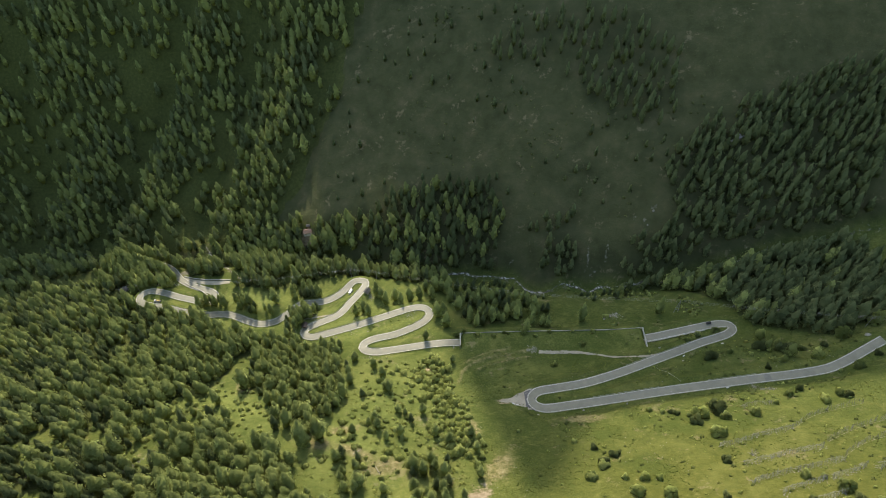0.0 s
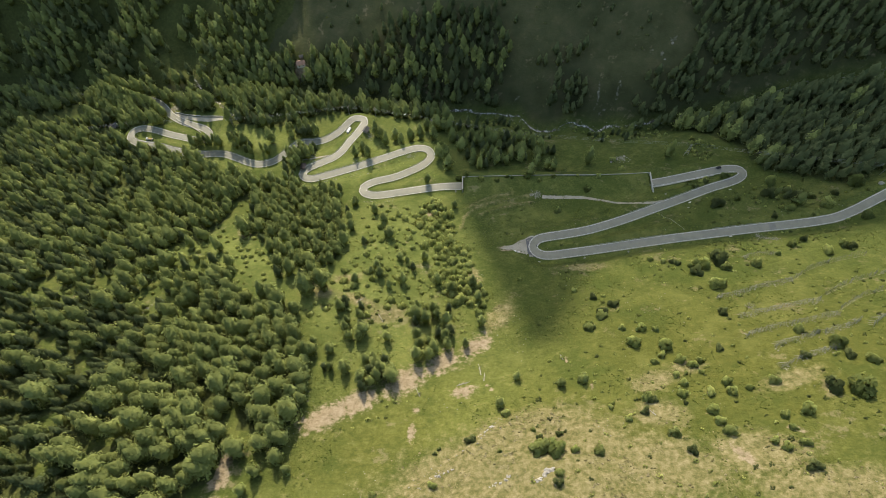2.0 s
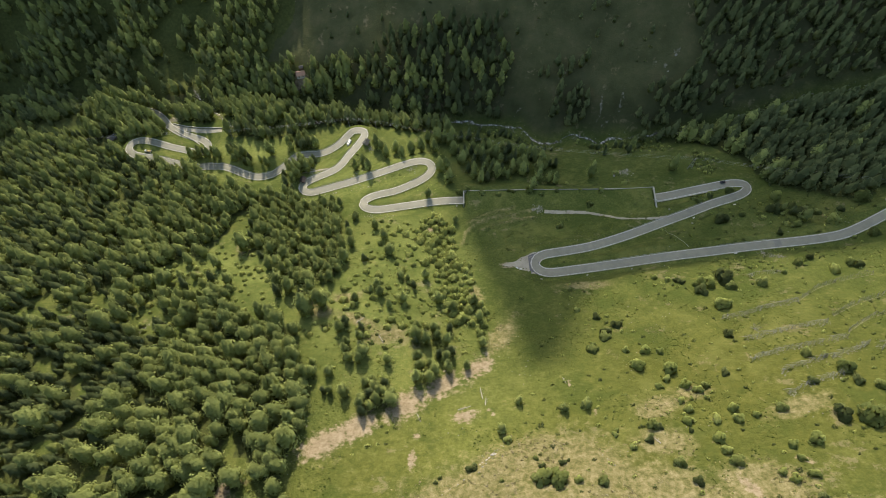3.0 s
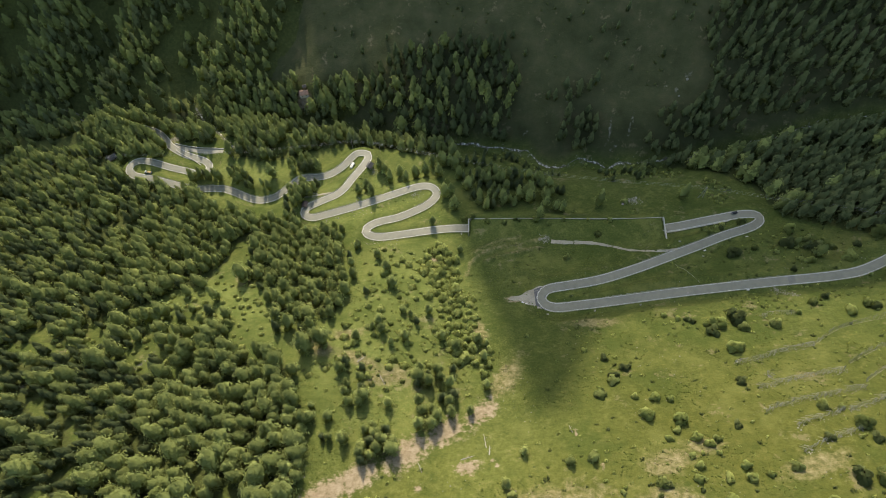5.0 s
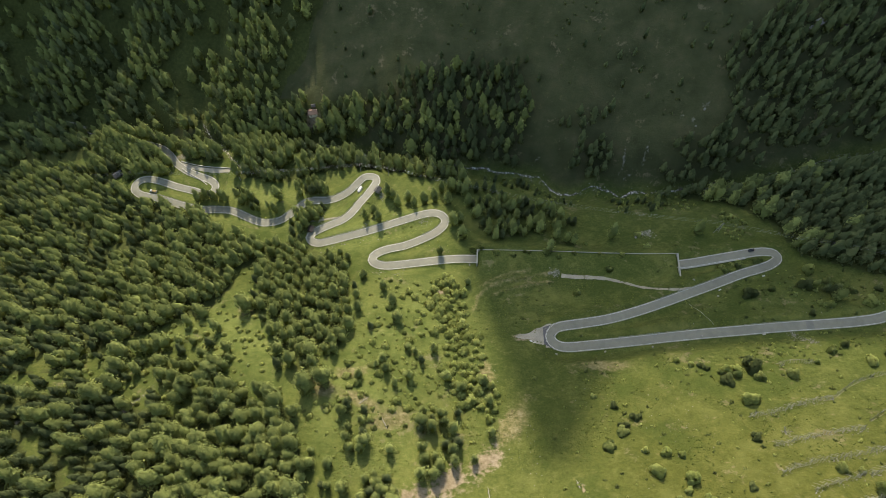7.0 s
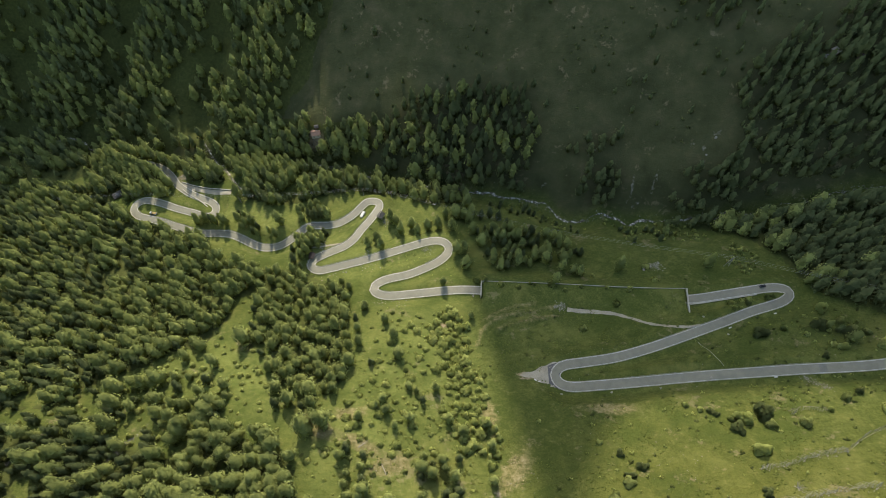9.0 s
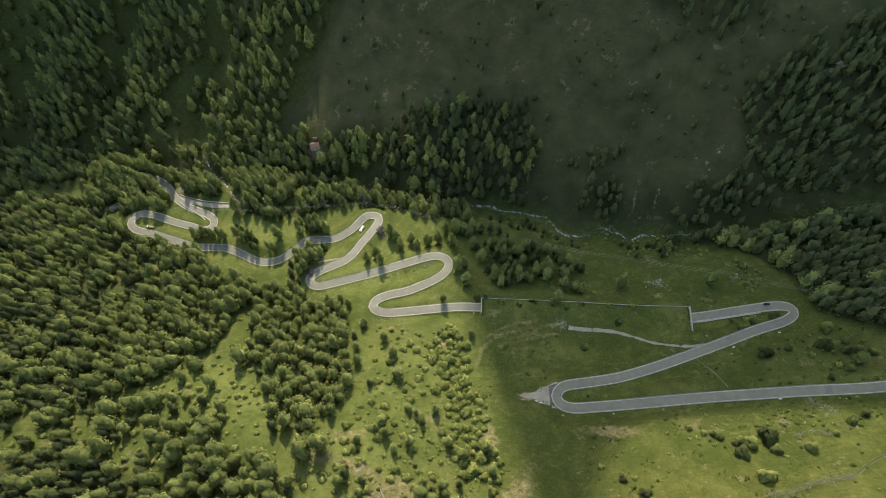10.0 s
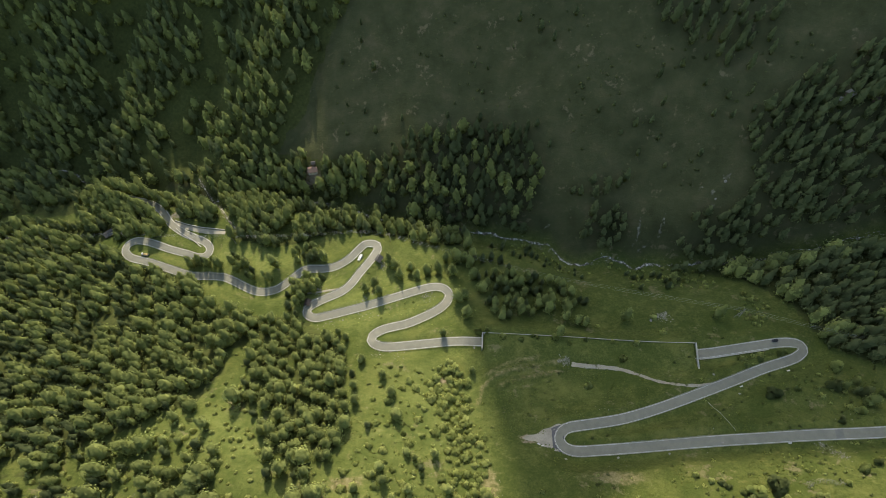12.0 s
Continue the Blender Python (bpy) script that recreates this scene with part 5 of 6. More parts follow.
def build_gallery():
    g = thing("avalanche_gallery", "grass-roofed concrete avalanche gallery with pale portal walls", "road gallery")
    part("headwall", headwall(149.6, 274.0, 89.7, 261.5, 279.9, 6.3), CONCRETE, g)
    part("headwall", headwall(11.2, 279.8, 75.8, 273.5, 284.6, 6.2), CONCRETE, g)
    edge = catmull([(x, y, z + ROOF) for x, y, z in ((149, 279.8, 89.6), (128, 280.1, 87), (100, 281.0, 84.5), (60, 283.0, 80.5), (11, 284.6, 75.8))], 3)
    part("parapet", wall_along(edge, 0.32, 0.55, 1.2), CONCRETE, g, "long pale concrete parapet along the roof edge")
    inner = catmull([(x, y - 4.0, z) for x, y, z in TUNNEL[::8]], 3)
    part("back_wall", wall_along(inner, 0.4, 5.0, 0.5), CONCRETE, g)
    for x, y, z in TUNNEL[4:-2:4]:
        part("pillar", box_mesh((0.5, 0.5, 5.2), pose(x, y + 4.4, z - 0.3), 0.04), CONCRETE, g)


build_gallery()


def run_along(line, offset, start, end):
    """A stretch of a line, moved to its right."""
    _, right = frame_along(line)
    p = np.column_stack([line[:, :2] + right * offset, line[:, 2]])
    return p[start:end]


def build_guard_rail(line, side, start, end):
    r = run_along(line, side * (HALF + 0.55), start, end)
    t = thing("guard_rail", "galvanised steel guard rail beside the asphalt road", "guard rail", "guard rails")
    v, f = ribbon(r, (-0.04, -0.02, 0.03, 0.0), (0.50, 0.82, 0.66, 0.50))
    part("beam", tri_mesh("beam", v, f), STEEL, t)
    bm = box_mesh((0.10, 0.10, 1.2), pose(0, 0, -0.45))
    me = bpy.data.meshes.new("post")
    bm.to_mesh(me), bm.free()
    me.materials.append(STEEL)
    for x, y, z in r[::2]:
        p = new("post", me)
        p.parent = t
        p.location = (x, y, z)


def retaining_wall(points, thick, height, label):
    line = catmull(points, 1.5)
    z = ground(line[:, 0], line[:, 1])
    t = thing("retaining_wall", label, "stone wall", "stone walls by the road")
    part("masonry", wall_along(np.column_stack([line[:, :2], z]), thick, height, 1.0), STONE, t)
    part("coping", wall_along(np.column_stack([line[:, :2], z + height + 0.004]), thick + 0.14, 0.12, 0.0, 0.0), CONCRETE, t, "pale concrete coping")


def build_road_edges():
    m, low = MIDDLE, LOWER
    for line, side, a, b in ((m, -1, 2, 24), (m, 1, 26, 62), (m, -1, 52, 78), (m, 1, 84, 122), (m, -1, 108, len(m) - 4), (low, -1, 2, 18), (low, 1, 12, 40), (low, 1, 42, 64),
                             (low, 1, 66, 96), (low, 1, 100, 120), (UPPER, 1, 44, 60), (UPPER, 1, 74, 96), (UPPER, -1, 150, 178)):
        if b - a > 3:
            build_guard_rail(line, side, a, min(b, len(line)))
    retaining_wall(((-248, 383), (-244, 379.6), (-237, 375.2), (-228.5, 370.4), (-221, 364.6)), 0.6, 0.9, "pale stone wall inside the lowest hairpin")
    run = np.array([q for q in UPPER if 151 < q[0] < 197 and q[1] > 268]) + (0.3, -3.65, 0)
    t = thing("retaining_wall", "pale concrete wall below the road at the portal", "retaining wall", "walls by the road")
    part("wall", wall_along(run, 0.55, 0.5, 3.2), CONCRETE, t)
    retaining_wall(((-251, 390.5), (-239, 386.6), (-223, 382.6), (-202, 379.4)), 0.5, 1.0, "pale stone wall beside the gravel lane")


build_road_edges()


# ---- snow fences on the slope ----
def slope_turn(x, y):
    """Heading, in degrees, of the way uphill."""
    e = 2.0
    gx, gy = float(ground(x + e, y) - ground(x - e, y)), float(ground(x, y + e) - ground(x, y - e))
    return math.degrees(math.atan2(gy, gx))


def snow_fence(points, tall, spacing, label, mat, footing=False):
    """Inclined trestles across the slope: uneven posts leaning downhill, struts, thin rails and crossed braces."""
    line = catmull(points, spacing)
    z = ground(line[:, 0], line[:, 1])
    t = thing("snow_fence", label, "snow fence", "snow fences on the slope")
    tops = []
    r = random.Random(int(points[0][0] * 7 + points[0][1]))
    for (x, y), h in zip(line[:, :2], z):
        x, y = x + r.uniform(-0.3, 0.3), y + r.uniform(-0.5, 0.5)
        up = radians(slope_turn(x, y) + r.uniform(-9, 9))
        lean, tw = tall * r.uniform(0.35, 0.6), tall * r.uniform(0.7, 1.05)
        top = (x - math.cos(up) * lean, y - math.sin(up) * lean, h + tw)
        part("post", rod_mesh((x, y, h - 0.4), top, 0.10, 0.08, 4), mat, t)
        if not footing and r.random() < 0.7:
            foot = (x - math.cos(up) * (lean + 1.3), y - math.sin(up) * (lean + 1.3))
            part("strut", rod_mesh((*foot, float(ground(*foot)) - 0.3), Vector((x, y, h)).lerp(Vector(top), 0.75), 0.07, 0.06, 4), mat, t)
        tops.append((Vector((x, y, h)), Vector(top)))
    for (a, at_), (b, bt) in zip(tops, tops[1:]):
        for k in (0.3, 0.62, 0.92):
            if r.random() < (0.35 if footing else 0.45):
                j = r.uniform(-0.16, 0.16)
                part("rail", rod_mesh(a.lerp(at_, k + j), b.lerp(bt, k - j), 0.045, 0.045, 4), mat, t)
        if r.random() < 0.5:
            part("brace", rod_mesh(a.lerp(at_, 0.1), b.lerp(bt, 0.95), 0.055, 0.05, 4), mat, t)
    if footing:
        v, f = draped(line[:, :2] - (0.0, 0.4), np.full(len(line), 0.10) * (0.4 + 0.9 * np.abs(np.sin(np.arange(len(line)) * 0.9))), 0.08, 3)
        part("footing", tri_mesh("footing", v, f), GRAVEL, t, "pale trodden footing")


def build_fences():
    steel = rough_material("rusted grey steel", (0.20, 0.20, 0.165), (0.34, 0.33, 0.28), 2.0)
    grey = rough_material("silver-grey weathered larch", (0.25, 0.25, 0.20), (0.45, 0.44, 0.37), 2.0)
    for pts in (((153, 156), (166, 158), (180, 163), (199, 167)), ((157, 139), (172, 143), (188, 147), (203, 149)), ((153, 125), (171, 131), (187, 134), (205, 138)),
                ((162, 117), (174, 121), (187, 125)), ((158, 104), (173, 110), (189, 115)), ((190, 125), (203, 129), (212, 133)), ((214, 128), (226, 136), (236, 140)), ((182, 188), (190, 191), (200, 190))):
        snow_fence(pts, 3.4, 0.95, "silver-grey timber snow fence across the steep meadow", grey)
    for pts in (((201, 169), (214, 177), (230, 183), (250, 187)), ((208, 154), (224, 162), (240, 168), (256, 172)), ((208, 142), (224, 151), (242, 157))):
        snow_fence(pts, 3.4, 1.5, "steel snow fence with a pale footing along the contour", steel, True)


build_fences()


# ---- power line ----
def pole(x, y, tall, kind):
    label = {"wood": "single wooden power pole with a crossarm", "frame": "A-shaped steel power pylon on the meadow"}[kind]
    t = thing("power_pole", label, "power pole", "poles of the power line")
    z = float(ground(x, y))
    mat = TIMBER if kind == "wood" else CONCRETE
    if kind == "wood":
        part("shaft", rod_mesh((x, y, z - 0.8), (x, y, z + tall), 0.20, 0.13, 8), DEADWOOD, t)
    else:
        for s in (-1, 1):
            part("leg", rod_mesh((x + 1.6 * s, y, z - 0.5), (x + 0.25 * s, y, z + tall), 0.26, 0.18, 6), mat, t)
        for k in (0.2, 0.4, 0.6, 0.8):
            w = 1.6 - 1.35 * k
            part("brace", rod_mesh((x - w, y, z + tall * k), (x + w * 0.85, y, z + tall * (k + 0.1)), 0.12, 0.12, 5), mat, t)
    part("crossarm", box_mesh((0.16, 2.6, 0.16), pose(x, y, z + tall - 0.5, 0, 0, -14)), mat, t)
    for s in (-1.1, 0, 1.1):
        part("insulator", rod_mesh((x + s * 0.24, y + s * 0.97, z + tall - 0.34), (x + s * 0.24, y + s * 0.97, z + tall - 0.05), 0.07, 0.05, 6), PLASTER, t)
    return [(x + s * 0.24, y + s * 0.97, z + tall - 0.05) for s in (-1.1, 0, 1.1)]


def build_power_line():
    ends = [pole(*p) for p in ((-400, 372, 12, "wood"), (-287, 371, 12, "wood"), (-190, 366, 12, "wood"), (-86, 371, 11.5, "wood"), (-63, 370, 12.5, "wood"), (64, 332, 12, "wood"),
                               (184, 304, 15, "frame"), (298, 262, 12, "wood"), (420, 215, 12, "wood"))]
    for a, b in zip(ends, ends[1:]):
        for p, q in zip(a, b):
            p, q = Vector(p), Vector(q)
            sag = 0.012 * (q - p).length
            cu = bpy.data.curves.new("power_cable", "CURVE")
            cu.dimensions, cu.bevel_depth, cu.bevel_resolution = "3D", 0.028, 0
            sp = cu.splines.new("POLY")
            sp.points.add(16)
            for k, pt in enumerate(sp.points):
                f = k / 16
                c = p.lerp(q, f)
                pt.co = (c.x, c.y, c.z - sag * 4 * f * (1 - f), 1)
            cu.materials.append(STEEL)
            tagged(new("power_cable", cu), "thin sagging steel power cable between poles", "cable", "cables of the power line")


build_power_line()


# ---- buildings ----
def gable_roof(w, d, rise, over, thick):
    """Two roof planes with thickness, ridge along x."""
    bm = bmesh.new()
    for s in (-1, 1):
        run = d / 2 + over
        slope = math.atan2(rise, d / 2)
        length = run / math.cos(slope)
        m = pose(0, 0, rise) @ pose(0, 0, 0, -math.degrees(slope) * s, 0, 0) @ Matrix.Translation((0, s * length / 2, 0))
        add_box(bm, (w + 2 * over, length, thick), m, 0.03)
    return bm


def gable_body(w, d, h, rise):
    bm = bmesh.new()
    prof = [(-d / 2, -1.5), (d / 2, -1.5), (d / 2, h), (0, h + rise), (-d / 2, h)]
    a = [bm.verts.new((-w / 2, y, z)) for y, z in prof]
    b = [bm.verts.new((w / 2, y, z)) for y, z in prof]
    bm.faces.new(a), bm.faces.new(b[::-1])
    for k in range(5):
        bm.faces.new((a[k], b[k], b[(k + 1) % 5], a[(k + 1) % 5]))
    return bm


def cottage(name, x, y, turn, w, d, h, rise, wall, roof, label, category="house", chimney=True):
    t = thing(name, label, category, "buildings in the valley")
    t.matrix_basis = at(x, y, turn)
    part("wall", gable_body(w, d, h, rise), wall, t)
    r = part("roof", gable_roof(w, d, rise, 0.5, 0.22), roof, t)
    r.location = (0, 0, h)
    if chimney:
        part("chimney", box_mesh((0.6, 0.6, 1.5), pose(w * 0.2, 0.5, h + rise - 0.4), 0.03), STONE, t)
    n = max(1, int(w // 3))
    for k in range(n):
        cx = -w / 2 + (k + 0.5) * w / n
        for s in (-1, 1):
            if k == 0 and s == -1:
                dr = part("door", box_mesh((1.0, 0.12, 2.05), pose(cx, s * d / 2, 0), 0.02), TIMBER, t)
                part("handle", box_mesh((0.12, 0.06, 0.04), pose(cx + 0.35, s * (d / 2 + 0.09), 1.0)), STEEL, dr)
                continue
            wd = part("window", box_mesh((1.0, 0.10, 1.0), pose(cx, s * d / 2, 0.95), 0.02), TIMBER, t)
            part("pane", box_mesh((0.8, 0.06, 0.8), pose(cx, s * (d / 2 + 0.04), 1.05)), DARKGLASS, wd)
    return t


def build_buildings():
    cottage("mountain_house", -138, 440, 12, 7.5, 5.2, 3.0, 1.7, PLASTER, RUST_SHINGLE, "small white-walled mountain house with a reddish shingle roof")
    cottage("shed", -137.4, 444.6, 12, 3.0, 2.4, 2.2, 0.8, TIMBER, SLATE, "small timber shed with a dark grey roof by the house", "shed", False)
    cottage("road_hut", -69.5, 350.0, 62, 4.6, 3.8, 2.4, 1.3, STONE, SLATE, "little stone hut with a dark roof by the hairpin", "hut")
    cottage("barn", 259, 450, 30, 5.6, 4.4, 2.4, 1.3, TIMBER, TIN, "grey tin-roofed barn high on the far slope", "barn", False)
    cottage("barn", 253, 446.5, 30, 3.8, 3.4, 2.2, 1.0, TIMBER, TIN, "small grey tin-roofed barn on the far slope", "barn", False)
    cottage("barn", 275, 447, 10, 4.4, 4.0, 2.2, 1.1, TIMBER, SHINGLE, "little dark barn on the far slope", "barn", False)
    cottage("stable", -306, 377, 40, 7.0, 5.0, 2.6, 1.5, STONE, SLATE, "old stone stable with a dark roof at the wood's edge", "stable", False)
    cottage("stable", -118, 309.5, 80, 4.2, 3.2, 2.0, 1.0, TIMBER, SHINGLE, "little timber stable in the grove by the bend", "stable", False)


build_buildings()


# ---- vehicles ----
def wheel(parent, x, y, r=0.36, w=0.24):
    bm = bmesh.new()
    bmesh.ops.create_cone(bm, cap_ends=True, segments=16, radius1=r, radius2=r, depth=w, matrix=pose(x, y, r, 90))
    ty = part("wheel", bm, RUBBER, parent)
    bm = bmesh.new()
    bmesh.ops.create_cone(bm, cap_ends=True, segments=10, radius1=r * 0.6, radius2=r * 0.5, depth=w + 0.04, matrix=pose(x, y, r, 90))
    part("rim", bm, STEEL, ty)


def shell(stations, width, taper):
    """A car body from side-view stations (x, sill, shoulder) joined across with rounded shoulders."""
    bm = bmesh.new()
    rings = []
    for x, lo, hi, w in stations:
        half = width / 2 * w
        rings.append([bm.verts.new((x, y * half, z)) for y, z in ((-0.94, lo), (-1, lo + (hi - lo) * 0.35), (-taper, hi), (taper, hi), (1, lo + (hi - lo) * 0.35), (0.94, lo))])
    for a, b in zip(rings, rings[1:]):
        for k in range(6):
            bm.faces.new((a[k], a[(k + 1) % 6], b[(k + 1) % 6], b[k]))
    bm.faces.new(rings[0][::-1]), bm.faces.new(rings[-1])
    return bm


def build_car(x, y, z, turn):
    t = thing("car", "small black hatchback on the grey asphalt road", "car")
    part("body", shell(((-2.05, 0.35, 0.75, 0.85), (-1.9, 0.25, 0.95, 1), (-0.8, 0.22, 0.95, 1), (0.9, 0.22, 0.92, 1), (1.8, 0.24, 0.78, 0.95), (2.05, 0.35, 0.6, 0.8)), 1.75, 0.9), BLACK, t)
    part("cabin", shell(((-1.85, 0.9, 1.1, 0.8), (-1.4, 0.9, 1.45, 0.88), (0.1, 0.9, 1.48, 0.9), (0.95, 0.88, 0.98, 0.86)), 1.68, 0.8), DARKGLASS, t)
    part("roof", shell(((-1.4, 1.43, 1.50, 0.70), (0.1, 1.45, 1.52, 0.72)), 1.68, 0.95), BLACK, t)
    for s in (-1, 1):
        part("headlight", box_mesh((0.12, 0.35, 0.16), pose(1.93, 0.6 * s, 0.55), 0.02), LAMPCLEAR, t)
        part("tail_light", box_mesh((0.10, 0.30, 0.20), pose(-2.0, 0.6 * s, 0.6), 0.02), LAMPRED, t)
        for wx in (-1.25, 1.3):
            wheel(t, wx, 0.8 * s, 0.31, 0.2)
    t.matrix_basis = pose(x, y, z, 0, 0, turn)


def build_camper(x, y, turn):
    t = thing("camper_van", "white camper van parked inside the hairpin bend", "camper van")
    part("body", box_mesh((4.6, 2.2, 2.3), pose(-0.7, 0, 0.5), 0.15), WHITE, t)
    part("alcove", box_mesh((1.3, 2.1, 0.9), pose(1.9, 0, 1.9), 0.2), WHITE, t)
    part("cab", shell(((1.4, 0.35, 1.85, 1), (2.1, 0.35, 1.8, 1), (2.6, 0.35, 1.15, 0.98), (3.1, 0.4, 1.0, 0.92), (3.2, 0.5, 0.8, 0.85)), 2.0, 0.85), WHITE, t)
    part("windscreen", box_mesh((0.06, 1.5, 0.75), pose(2.42, 0, 1.15, 0, -36), 0.0), DARKGLASS, t)
    for s in (-1, 1):
        part("side_window", box_mesh((0.9, 0.05, 0.5), pose(-0.6, s * 1.11, 1.6)), DARKGLASS, t)
        part("headlight", box_mesh((0.1, 0.3, 0.2), pose(3.15, 0.65 * s, 0.65), 0.02), LAMPCLEAR, t)
        for wx in (-1.9, 2.2):
            wheel(t, wx, 0.95 * s)
    part("roof_hatch", box_mesh((0.6, 0.6, 0.12), pose(-1.2, 0, 2.8), 0.03), TIN, t)
    t.matrix_basis = at(x, y, turn, 0.1)


def build_truck(x, y, turn):
    t = thing("truck", "white delivery truck with an ochre load on the verge", "truck")
    part("cab", shell(((1.3, 0.45, 2.35, 0.96), (2.2, 0.45, 2.35, 1), (2.75, 0.45, 1.5, 1), (3.1, 0.5, 1.2, 0.95)), 2.1, 0.88), WHITE, t)
    part("windscreen", box_mesh((0.06, 1.6, 0.85), pose(2.50, 0, 1.5, 0, -33), 0.0), DARKGLASS, t)
    part("chassis", box_mesh((5.6, 0.9, 0.25), pose(-0.3, 0, 0.5)), BLACK, t)
    part("bed", box_mesh((4.0, 2.1, 0.6), pose(-1.0, 0, 0.75), 0.04), STEEL, t)
    part("load", box_mesh((3.6, 1.8, 0.7), pose(-1.0, 0, 1.2), 0.2), TARP, t, "ochre tarpaulin over the load")
    for s in (-1, 1):
        part("headlight", box_mesh((0.1, 0.3, 0.2), pose(3.05, 0.7 * s, 0.75), 0.02), LAMPCLEAR, t)
        part("mirror", box_mesh((0.1, 0.25, 0.4), pose(2.3, 1.2 * s, 1.6), 0.03), BLACK, t)
        for wx in (-2.1, 2.1):
            wheel(t, wx, 0.9 * s, 0.4)
    t.matrix_basis = at(x, y, turn, 0.1)


build_car(200.5, 283.9, 95.2, 190)
build_camper(-84.5, 351.5, 70)
build_truck(-262, 352.5, 172)


# ---- boulders, logs and small stones ----
def boulder(seed, size):
    r = np.random.default_rng(seed)
    bm = bmesh.new()
    bmesh.ops.create_icosphere(bm, subdivisions=2, radius=1.0)
    k = r.uniform(0, 6, 3)
    for v in bm.verts:
        n = noise.noise(v.co * 1.3 + Vector(k)) * 0.5
        v.co = Vector((v.co.x * size[0], v.co.y * size[1], max(v.co.z, -0.4) * size[2])) * (1 + n)
    return bm


def build_boulders():
    for k, (x, y, s) in enumerate(((61, 200.5, 0.9), (91, 202.5, 0.9), (6, 275.2, 0.9), (291, 250, 2.2), (184, 403, 1.3), (178, 392, 1.0),
                                   (156, 257.5, 0.9), (170, 246, 0.8), (-90, 296.5, 0.8), (-75, 309, 0.8), (-64, 300, 0.7), (150, 213.4, 0.8), (120, 206, 0.9), (127, 300, 1.2), (132, 303, 1.0), (138, 306, 1.1))):
        b = part("boulder", boulder(k, (s, s * 0.8, s * 0.7)), STONE)
        b.matrix_basis = at(x, y, 50 * k)
        tagged(b, "pale grey boulder lying in the grass", "boulder", "boulders on the slopes")
    for k, (x, y, n, turn) in enumerate(((-39, 148, 8, 118), (-15, 98, 6, 110), (17, 112, 9, 95), (19, 107, 6, 80), (93, 83, 6, 120), (-87, 134, 6, 60), (8, 103, 7, 15), (60, 118, 5, 100), (-52, 160, 6, 40))):
        bm = bmesh.new()
        add_rod(bm, (-n / 2, 0, 0.15), (n / 2, 0.3, 0.25), 0.24, 0.10, 7)
        for j in range(4):
            a = -n / 3 + j * n / 6
            add_rod(bm, (a, 0, 0.2), (a + 0.7, (-1) ** j * 1.1, 0.5), 0.07, 0.03, 4)
        lg = part("fallen_log", bm, DEADWOOD)
        e = float(ground(x + math.cos(radians(turn)) * 2, y + math.sin(radians(turn)) * 2) - ground(x - math.cos(radians(turn)) * 2, y - math.sin(radians(turn)) * 2))
        lg.matrix_basis = at(x, y, turn) @ pose(0, 0, 0, 0, -math.degrees(math.atan2(e, 4)), 0)
        tagged(lg, "bleached fallen tree trunk lying in the grass", "log", "fallen logs")


build_boulders()


def bare_shrub(x, y, tall):
    """A leafless, many-stemmed shrub."""
    t = thing("bare_shrub", "dead grey leafless shrub among the snow fences", "shrub")
    r = random.Random(61)
    z = float(ground(x, y))
    for k in range(9):
        a, out = k * 0.7 + r.uniform(-0.3, 0.3), r.uniform(0.35, 0.9) * tall
        root, tip = Vector((x, y, z - 0.2)), Vector((x + math.cos(a) * out, y + math.sin(a) * out, z + tall * r.uniform(0.55, 1.0)))
        limb = part("limb", rod_mesh(root, tip, 0.14, 0.05, 5), DEADWOOD, t)
        for f in (0.45, 0.62, 0.8):
            b = a + r.uniform(-1.4, 1.4)
            start = root.lerp(tip, f)
            part("twig", rod_mesh(start, start + Vector((math.cos(b), math.sin(b), r.uniform(0.1, 0.8))) * (0.32 * tall), 0.05, 0.02, 4), DEADWOOD, limb)


bare_shrub(165, 147, 3.6)


def marker_stone(x, y, turn):
    """A white-painted kerbstone with worn edges, set at the road's shoulder."""
    m = tagged(part("marker_stone", box_mesh((1.9, 0.75, 0.8), pose(0, 0, -0.15), 0.12), PLASTER), "white-painted block at the road's shoulder", "marker stone", "marker stones by the road")
    m.matrix_basis = at(x, y, turn)


for x, y, turn in ((204.2, 263.3, 12), (172.2, 251.0, 25), (187.0, 214.6, 8), (45.3, 208.2, -30), (47.5, 207.4, 10)):
    marker_stone(x, y, turn)


def build_pipe():
    """A thin pale pipe lying down the slope between the road's two arms."""
    line = catmull(((149.7, 239.6), (151.5, 235), (154.5, 229), (156, 225), (158.2, 220.6)), 1.5)
    v, t = draped(line, np.full(len(line), 0.13), 0.25, 5)
    tagged(part("drain_pipe", tri_mesh("drain_pipe", v, t, smooth=True), CONCRETE), "pale drain channel running down the grassy bank", "drain")


build_pipe()


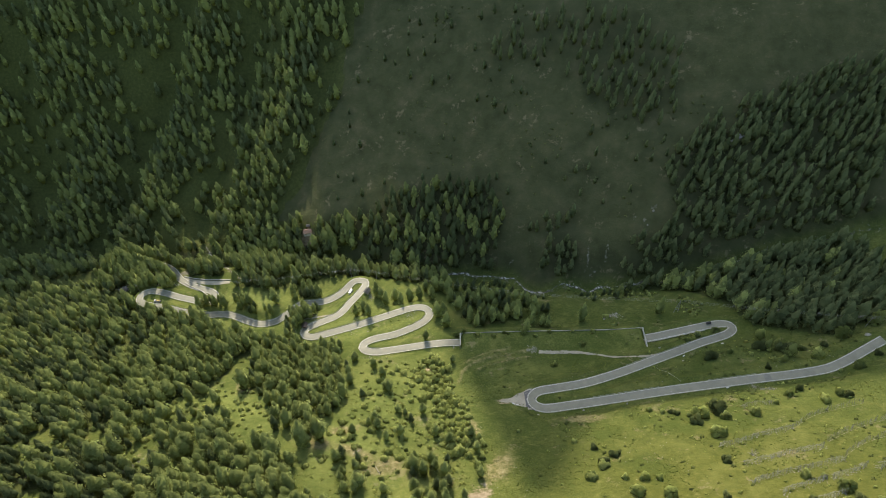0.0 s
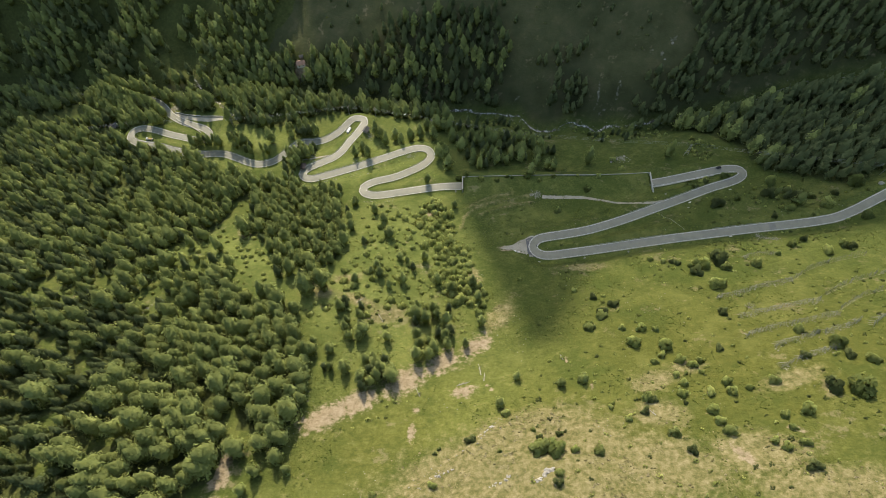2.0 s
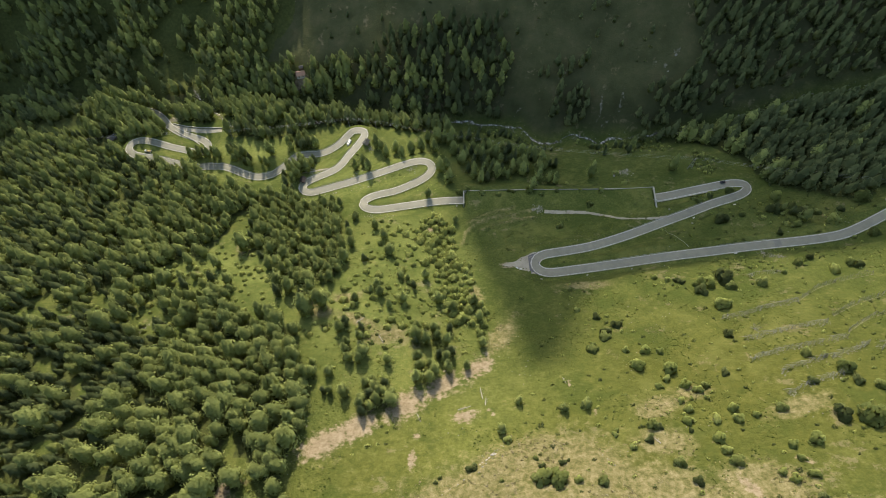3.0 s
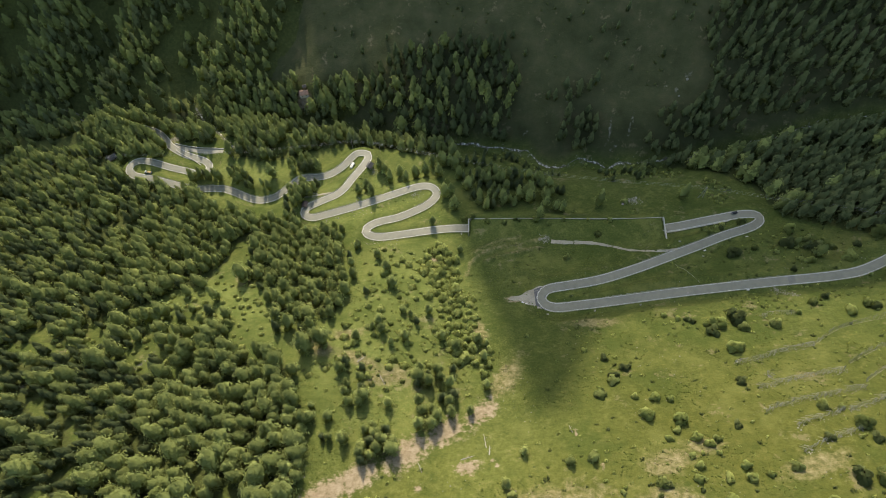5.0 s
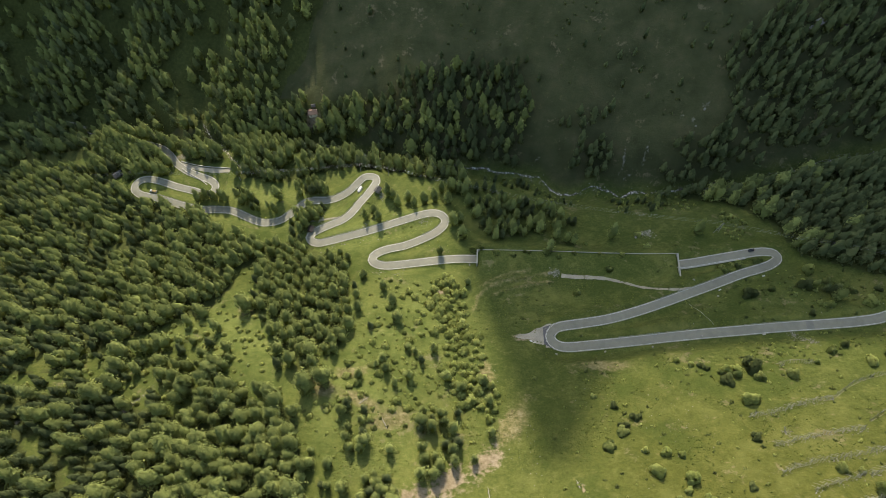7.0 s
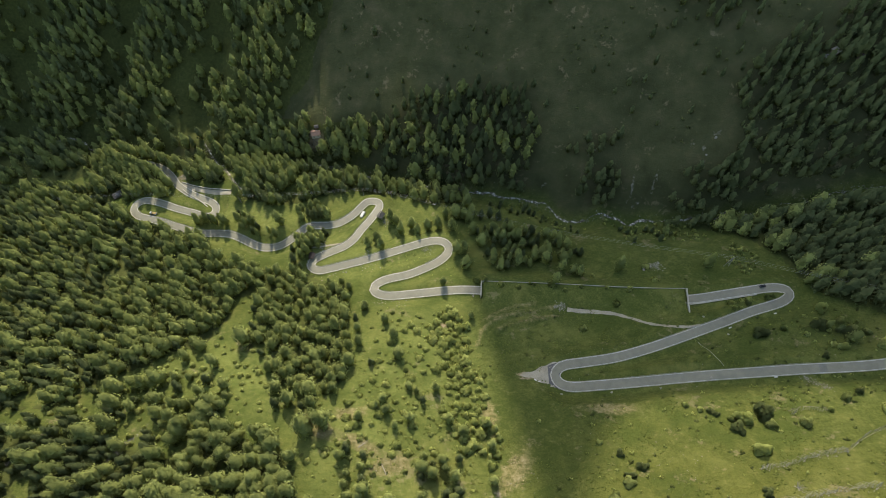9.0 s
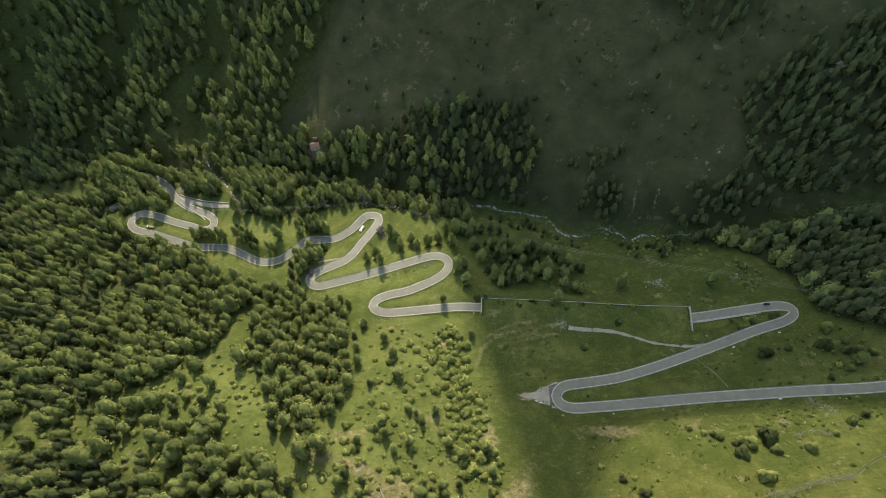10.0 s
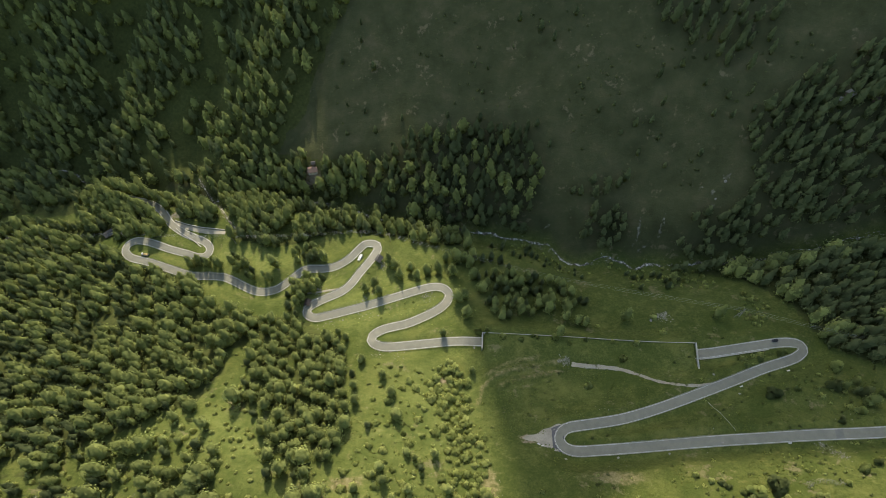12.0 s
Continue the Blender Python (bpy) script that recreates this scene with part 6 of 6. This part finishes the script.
def rock_outcrop(points, width, label):
    """A craggy spine of rock: angular blocks leaning on one another along a line."""
    r = np.random.default_rng(int(points[0][0]))
    t = thing("rock_outcrop", label, "rock", "rocks of the knob")
    line = catmull(points, 1.5)
    for k, (x, y) in enumerate(line[:, :2]):
        for j in range(2):
            w = width * r.uniform(0.55, 1.1) * (1 - 0.4 * k / len(line))
            px, py = x + r.normal(0, 0.35 * width), y + r.normal(0, 0.3 * width)
            bm = bmesh.new()
            for v in bmesh.ops.create_icosphere(bm, subdivisions=1, radius=1.0)["verts"]:
                n = 1 + 0.5 * noise.noise(v.co * 1.7 + Vector((k, j, 3)))
                v.co = Vector((v.co.x * w * 1.25 * n, v.co.y * w * 0.7 * n, v.co.z * w * 0.8 * n))
            block = part("rock", bm, PALE_ROCK, t)
            block.matrix_basis = pose(px, py, float(ground(px, py)) + 0.1 * w, r.uniform(-25, 25), r.uniform(-25, 25), r.uniform(0, 180))


PALE_ROCK = rough_material("pale weathered rock", (0.26, 0.24, 0.20), (0.52, 0.49, 0.43), 0.9, 0.9, 0.9, 0.2)
rock_outcrop(((43, 56), (40, 53.5), (37, 51)), 1.45, "long pale rock spine rising from the grassy knob")
rock_outcrop(((26, 53), (22, 51), (18, 49)), 0.9, "low broken pale rock on the grassy knob")
rock_outcrop(((2, 57), (-2, 55), (-7, 53)), 0.9, "crumbling pale rock at the edge of the knob")
rock_outcrop(((21, 78), (17, 75), (13, 72)), 0.7, "small pale rock ledge at the edge of the knob")


def pebbles(name, spots, low, high, mat, label, category, seed):
    """Loose stones or tussocks, too many to count, in one object."""
    r = np.random.default_rng(seed)
    shape = np.array([(1, 0, 0), (-1, 0, 0), (0, 1, 0), (0, -1, 0), (0, 0, 1), (0, 0, -0.6)], float)
    f = np.array([(0, 2, 4), (2, 1, 4), (1, 3, 4), (3, 0, 4), (2, 0, 5), (1, 2, 5), (3, 1, 5), (0, 3, 5)])
    z = ground(spots[:, 0], spots[:, 1])
    n = len(spots)
    s = low + (high - low) * r.uniform(0, 1, n) ** 2.5
    v = shape[None] * r.uniform(0.55, 1.2, (n, 6, 3)) * s[:, None, None] * np.array([1, 1, 0.65])
    a = r.uniform(0, 6.28, n)
    c, q = np.cos(a)[:, None], np.sin(a)[:, None]
    v = np.stack([v[..., 0] * c - v[..., 1] * q, v[..., 0] * q + v[..., 1] * c, v[..., 2]], -1)
    v += np.column_stack([spots, z])[:, None, :]
    t = (f[None] + (np.arange(n) * 6)[:, None, None]).reshape(-1, 3)
    me = tri_mesh(name, v.reshape(-1, 3), t)
    me.materials.append(mat)
    return tagged(part(name, me, None), label, category, kind="stuff")


def build_small():
    r = np.random.default_rng(99)
    k = r.integers(20, len(STREAM_LINE) - 20, 1500)
    bed = STREAM_LINE[k] + r.normal(0, 1, (1500, 2)) * (2.0, 2.6)
    bed = np.concatenate([bed, np.repeat(TORRENT_LINE[:, :2], 6, axis=0) + r.normal(0, 1.9, (6 * len(TORRENT_LINE), 2))])
    pebbles("stream_stones", bed, 0.15, 0.7, STONE, "pale boulders and stones in the stream bed", "stones", 1)
    spots = np.column_stack([r.uniform(-110, 300, 42000), r.uniform(30, 262, 42000)])
    patchy = wave_noise(spots[:, 0], spots[:, 1], 20, 5) + 0.7 * wave_noise(spots[:, 0], spots[:, 1], 6, 6)
    keep = (patchy > 0.2) & clear_of_road(spots[:, 0], spots[:, 1], 4) & ~inside(FOREST_BIG, spots[:, 0], spots[:, 1]) & (blobs(spots[:, 0], spots[:, 1], BARE) < 0.4)
    spots = spots[keep]
    tan = blobs(spots[:, 0], spots[:, 1], DRY) + r.uniform(-0.25, 0.25, len(spots)) > 0.35
    pebbles("grass_tussocks", spots[~tan], 0.22, 0.85, TURF, "coarse green grass tussocks on the meadow", "grass", 2)
    pebbles("dry_tussocks", spots[tan], 0.25, 0.9, HAY, "bleached dry grass tussocks on the knob", "grass", 5)
    spots = np.column_stack([r.uniform(-100, 280, 5000), r.uniform(25, 235, 5000)])
    keep = (wave_noise(spots[:, 0], spots[:, 1], 18, 8) > 0.45) & clear_of_road(spots[:, 0], spots[:, 1], 4) & ~inside(FOREST_BIG, spots[:, 0], spots[:, 1])
    pebbles("scattered_stones", spots[keep], 0.10, 0.5, STONE, "pale stones scattered over the meadow", "stones", 3)
    scree = np.concatenate([np.column_stack([r.normal(x, w, 90), r.normal(y, w, 90)]) for x, y, w in ((136, 303, 2.5), (66, 266, 2), (-66, 346, 1.5), (-140, 434, 3), (208, 209, 2.2), (-60, 270, 3), (204, 213, 2), (-250, 397, 5), (-48, 270.5, 4), (-100, 296, 4), (-75, 307, 4), (-30, 318, 3), (-112, 319, 3))])
    fence = np.concatenate([catmull(q, 0.35) for q in (((153, 156), (166, 158), (180, 163), (199, 167)), ((157, 139), (172, 143), (188, 147), (203, 149)), ((153, 125), (171, 131), (187, 134), (205, 138)), ((162, 117), (174, 121), (187, 125)), ((158, 104), (173, 110), (189, 115)), ((190, 125), (203, 129), (212, 133)))])
    edge = catmull(((-15, 47), (-5, 57), (10, 69), (22, 78), (30, 83)), 0.5)[:, :2]
    scree = np.concatenate([scree, edge + r.normal(1.2, 1.6, edge.shape)])
    scree = np.concatenate([scree, fence[:, :2] + r.normal(0, 0.9, (len(fence), 2))])
    scree = scree[clear_of_road(scree[:, 0], scree[:, 1], 4)]
    pebbles("scree", scree, 0.12, 0.7, STONE, "loose pale scree on eroded ground", "stones", 4)


build_small()
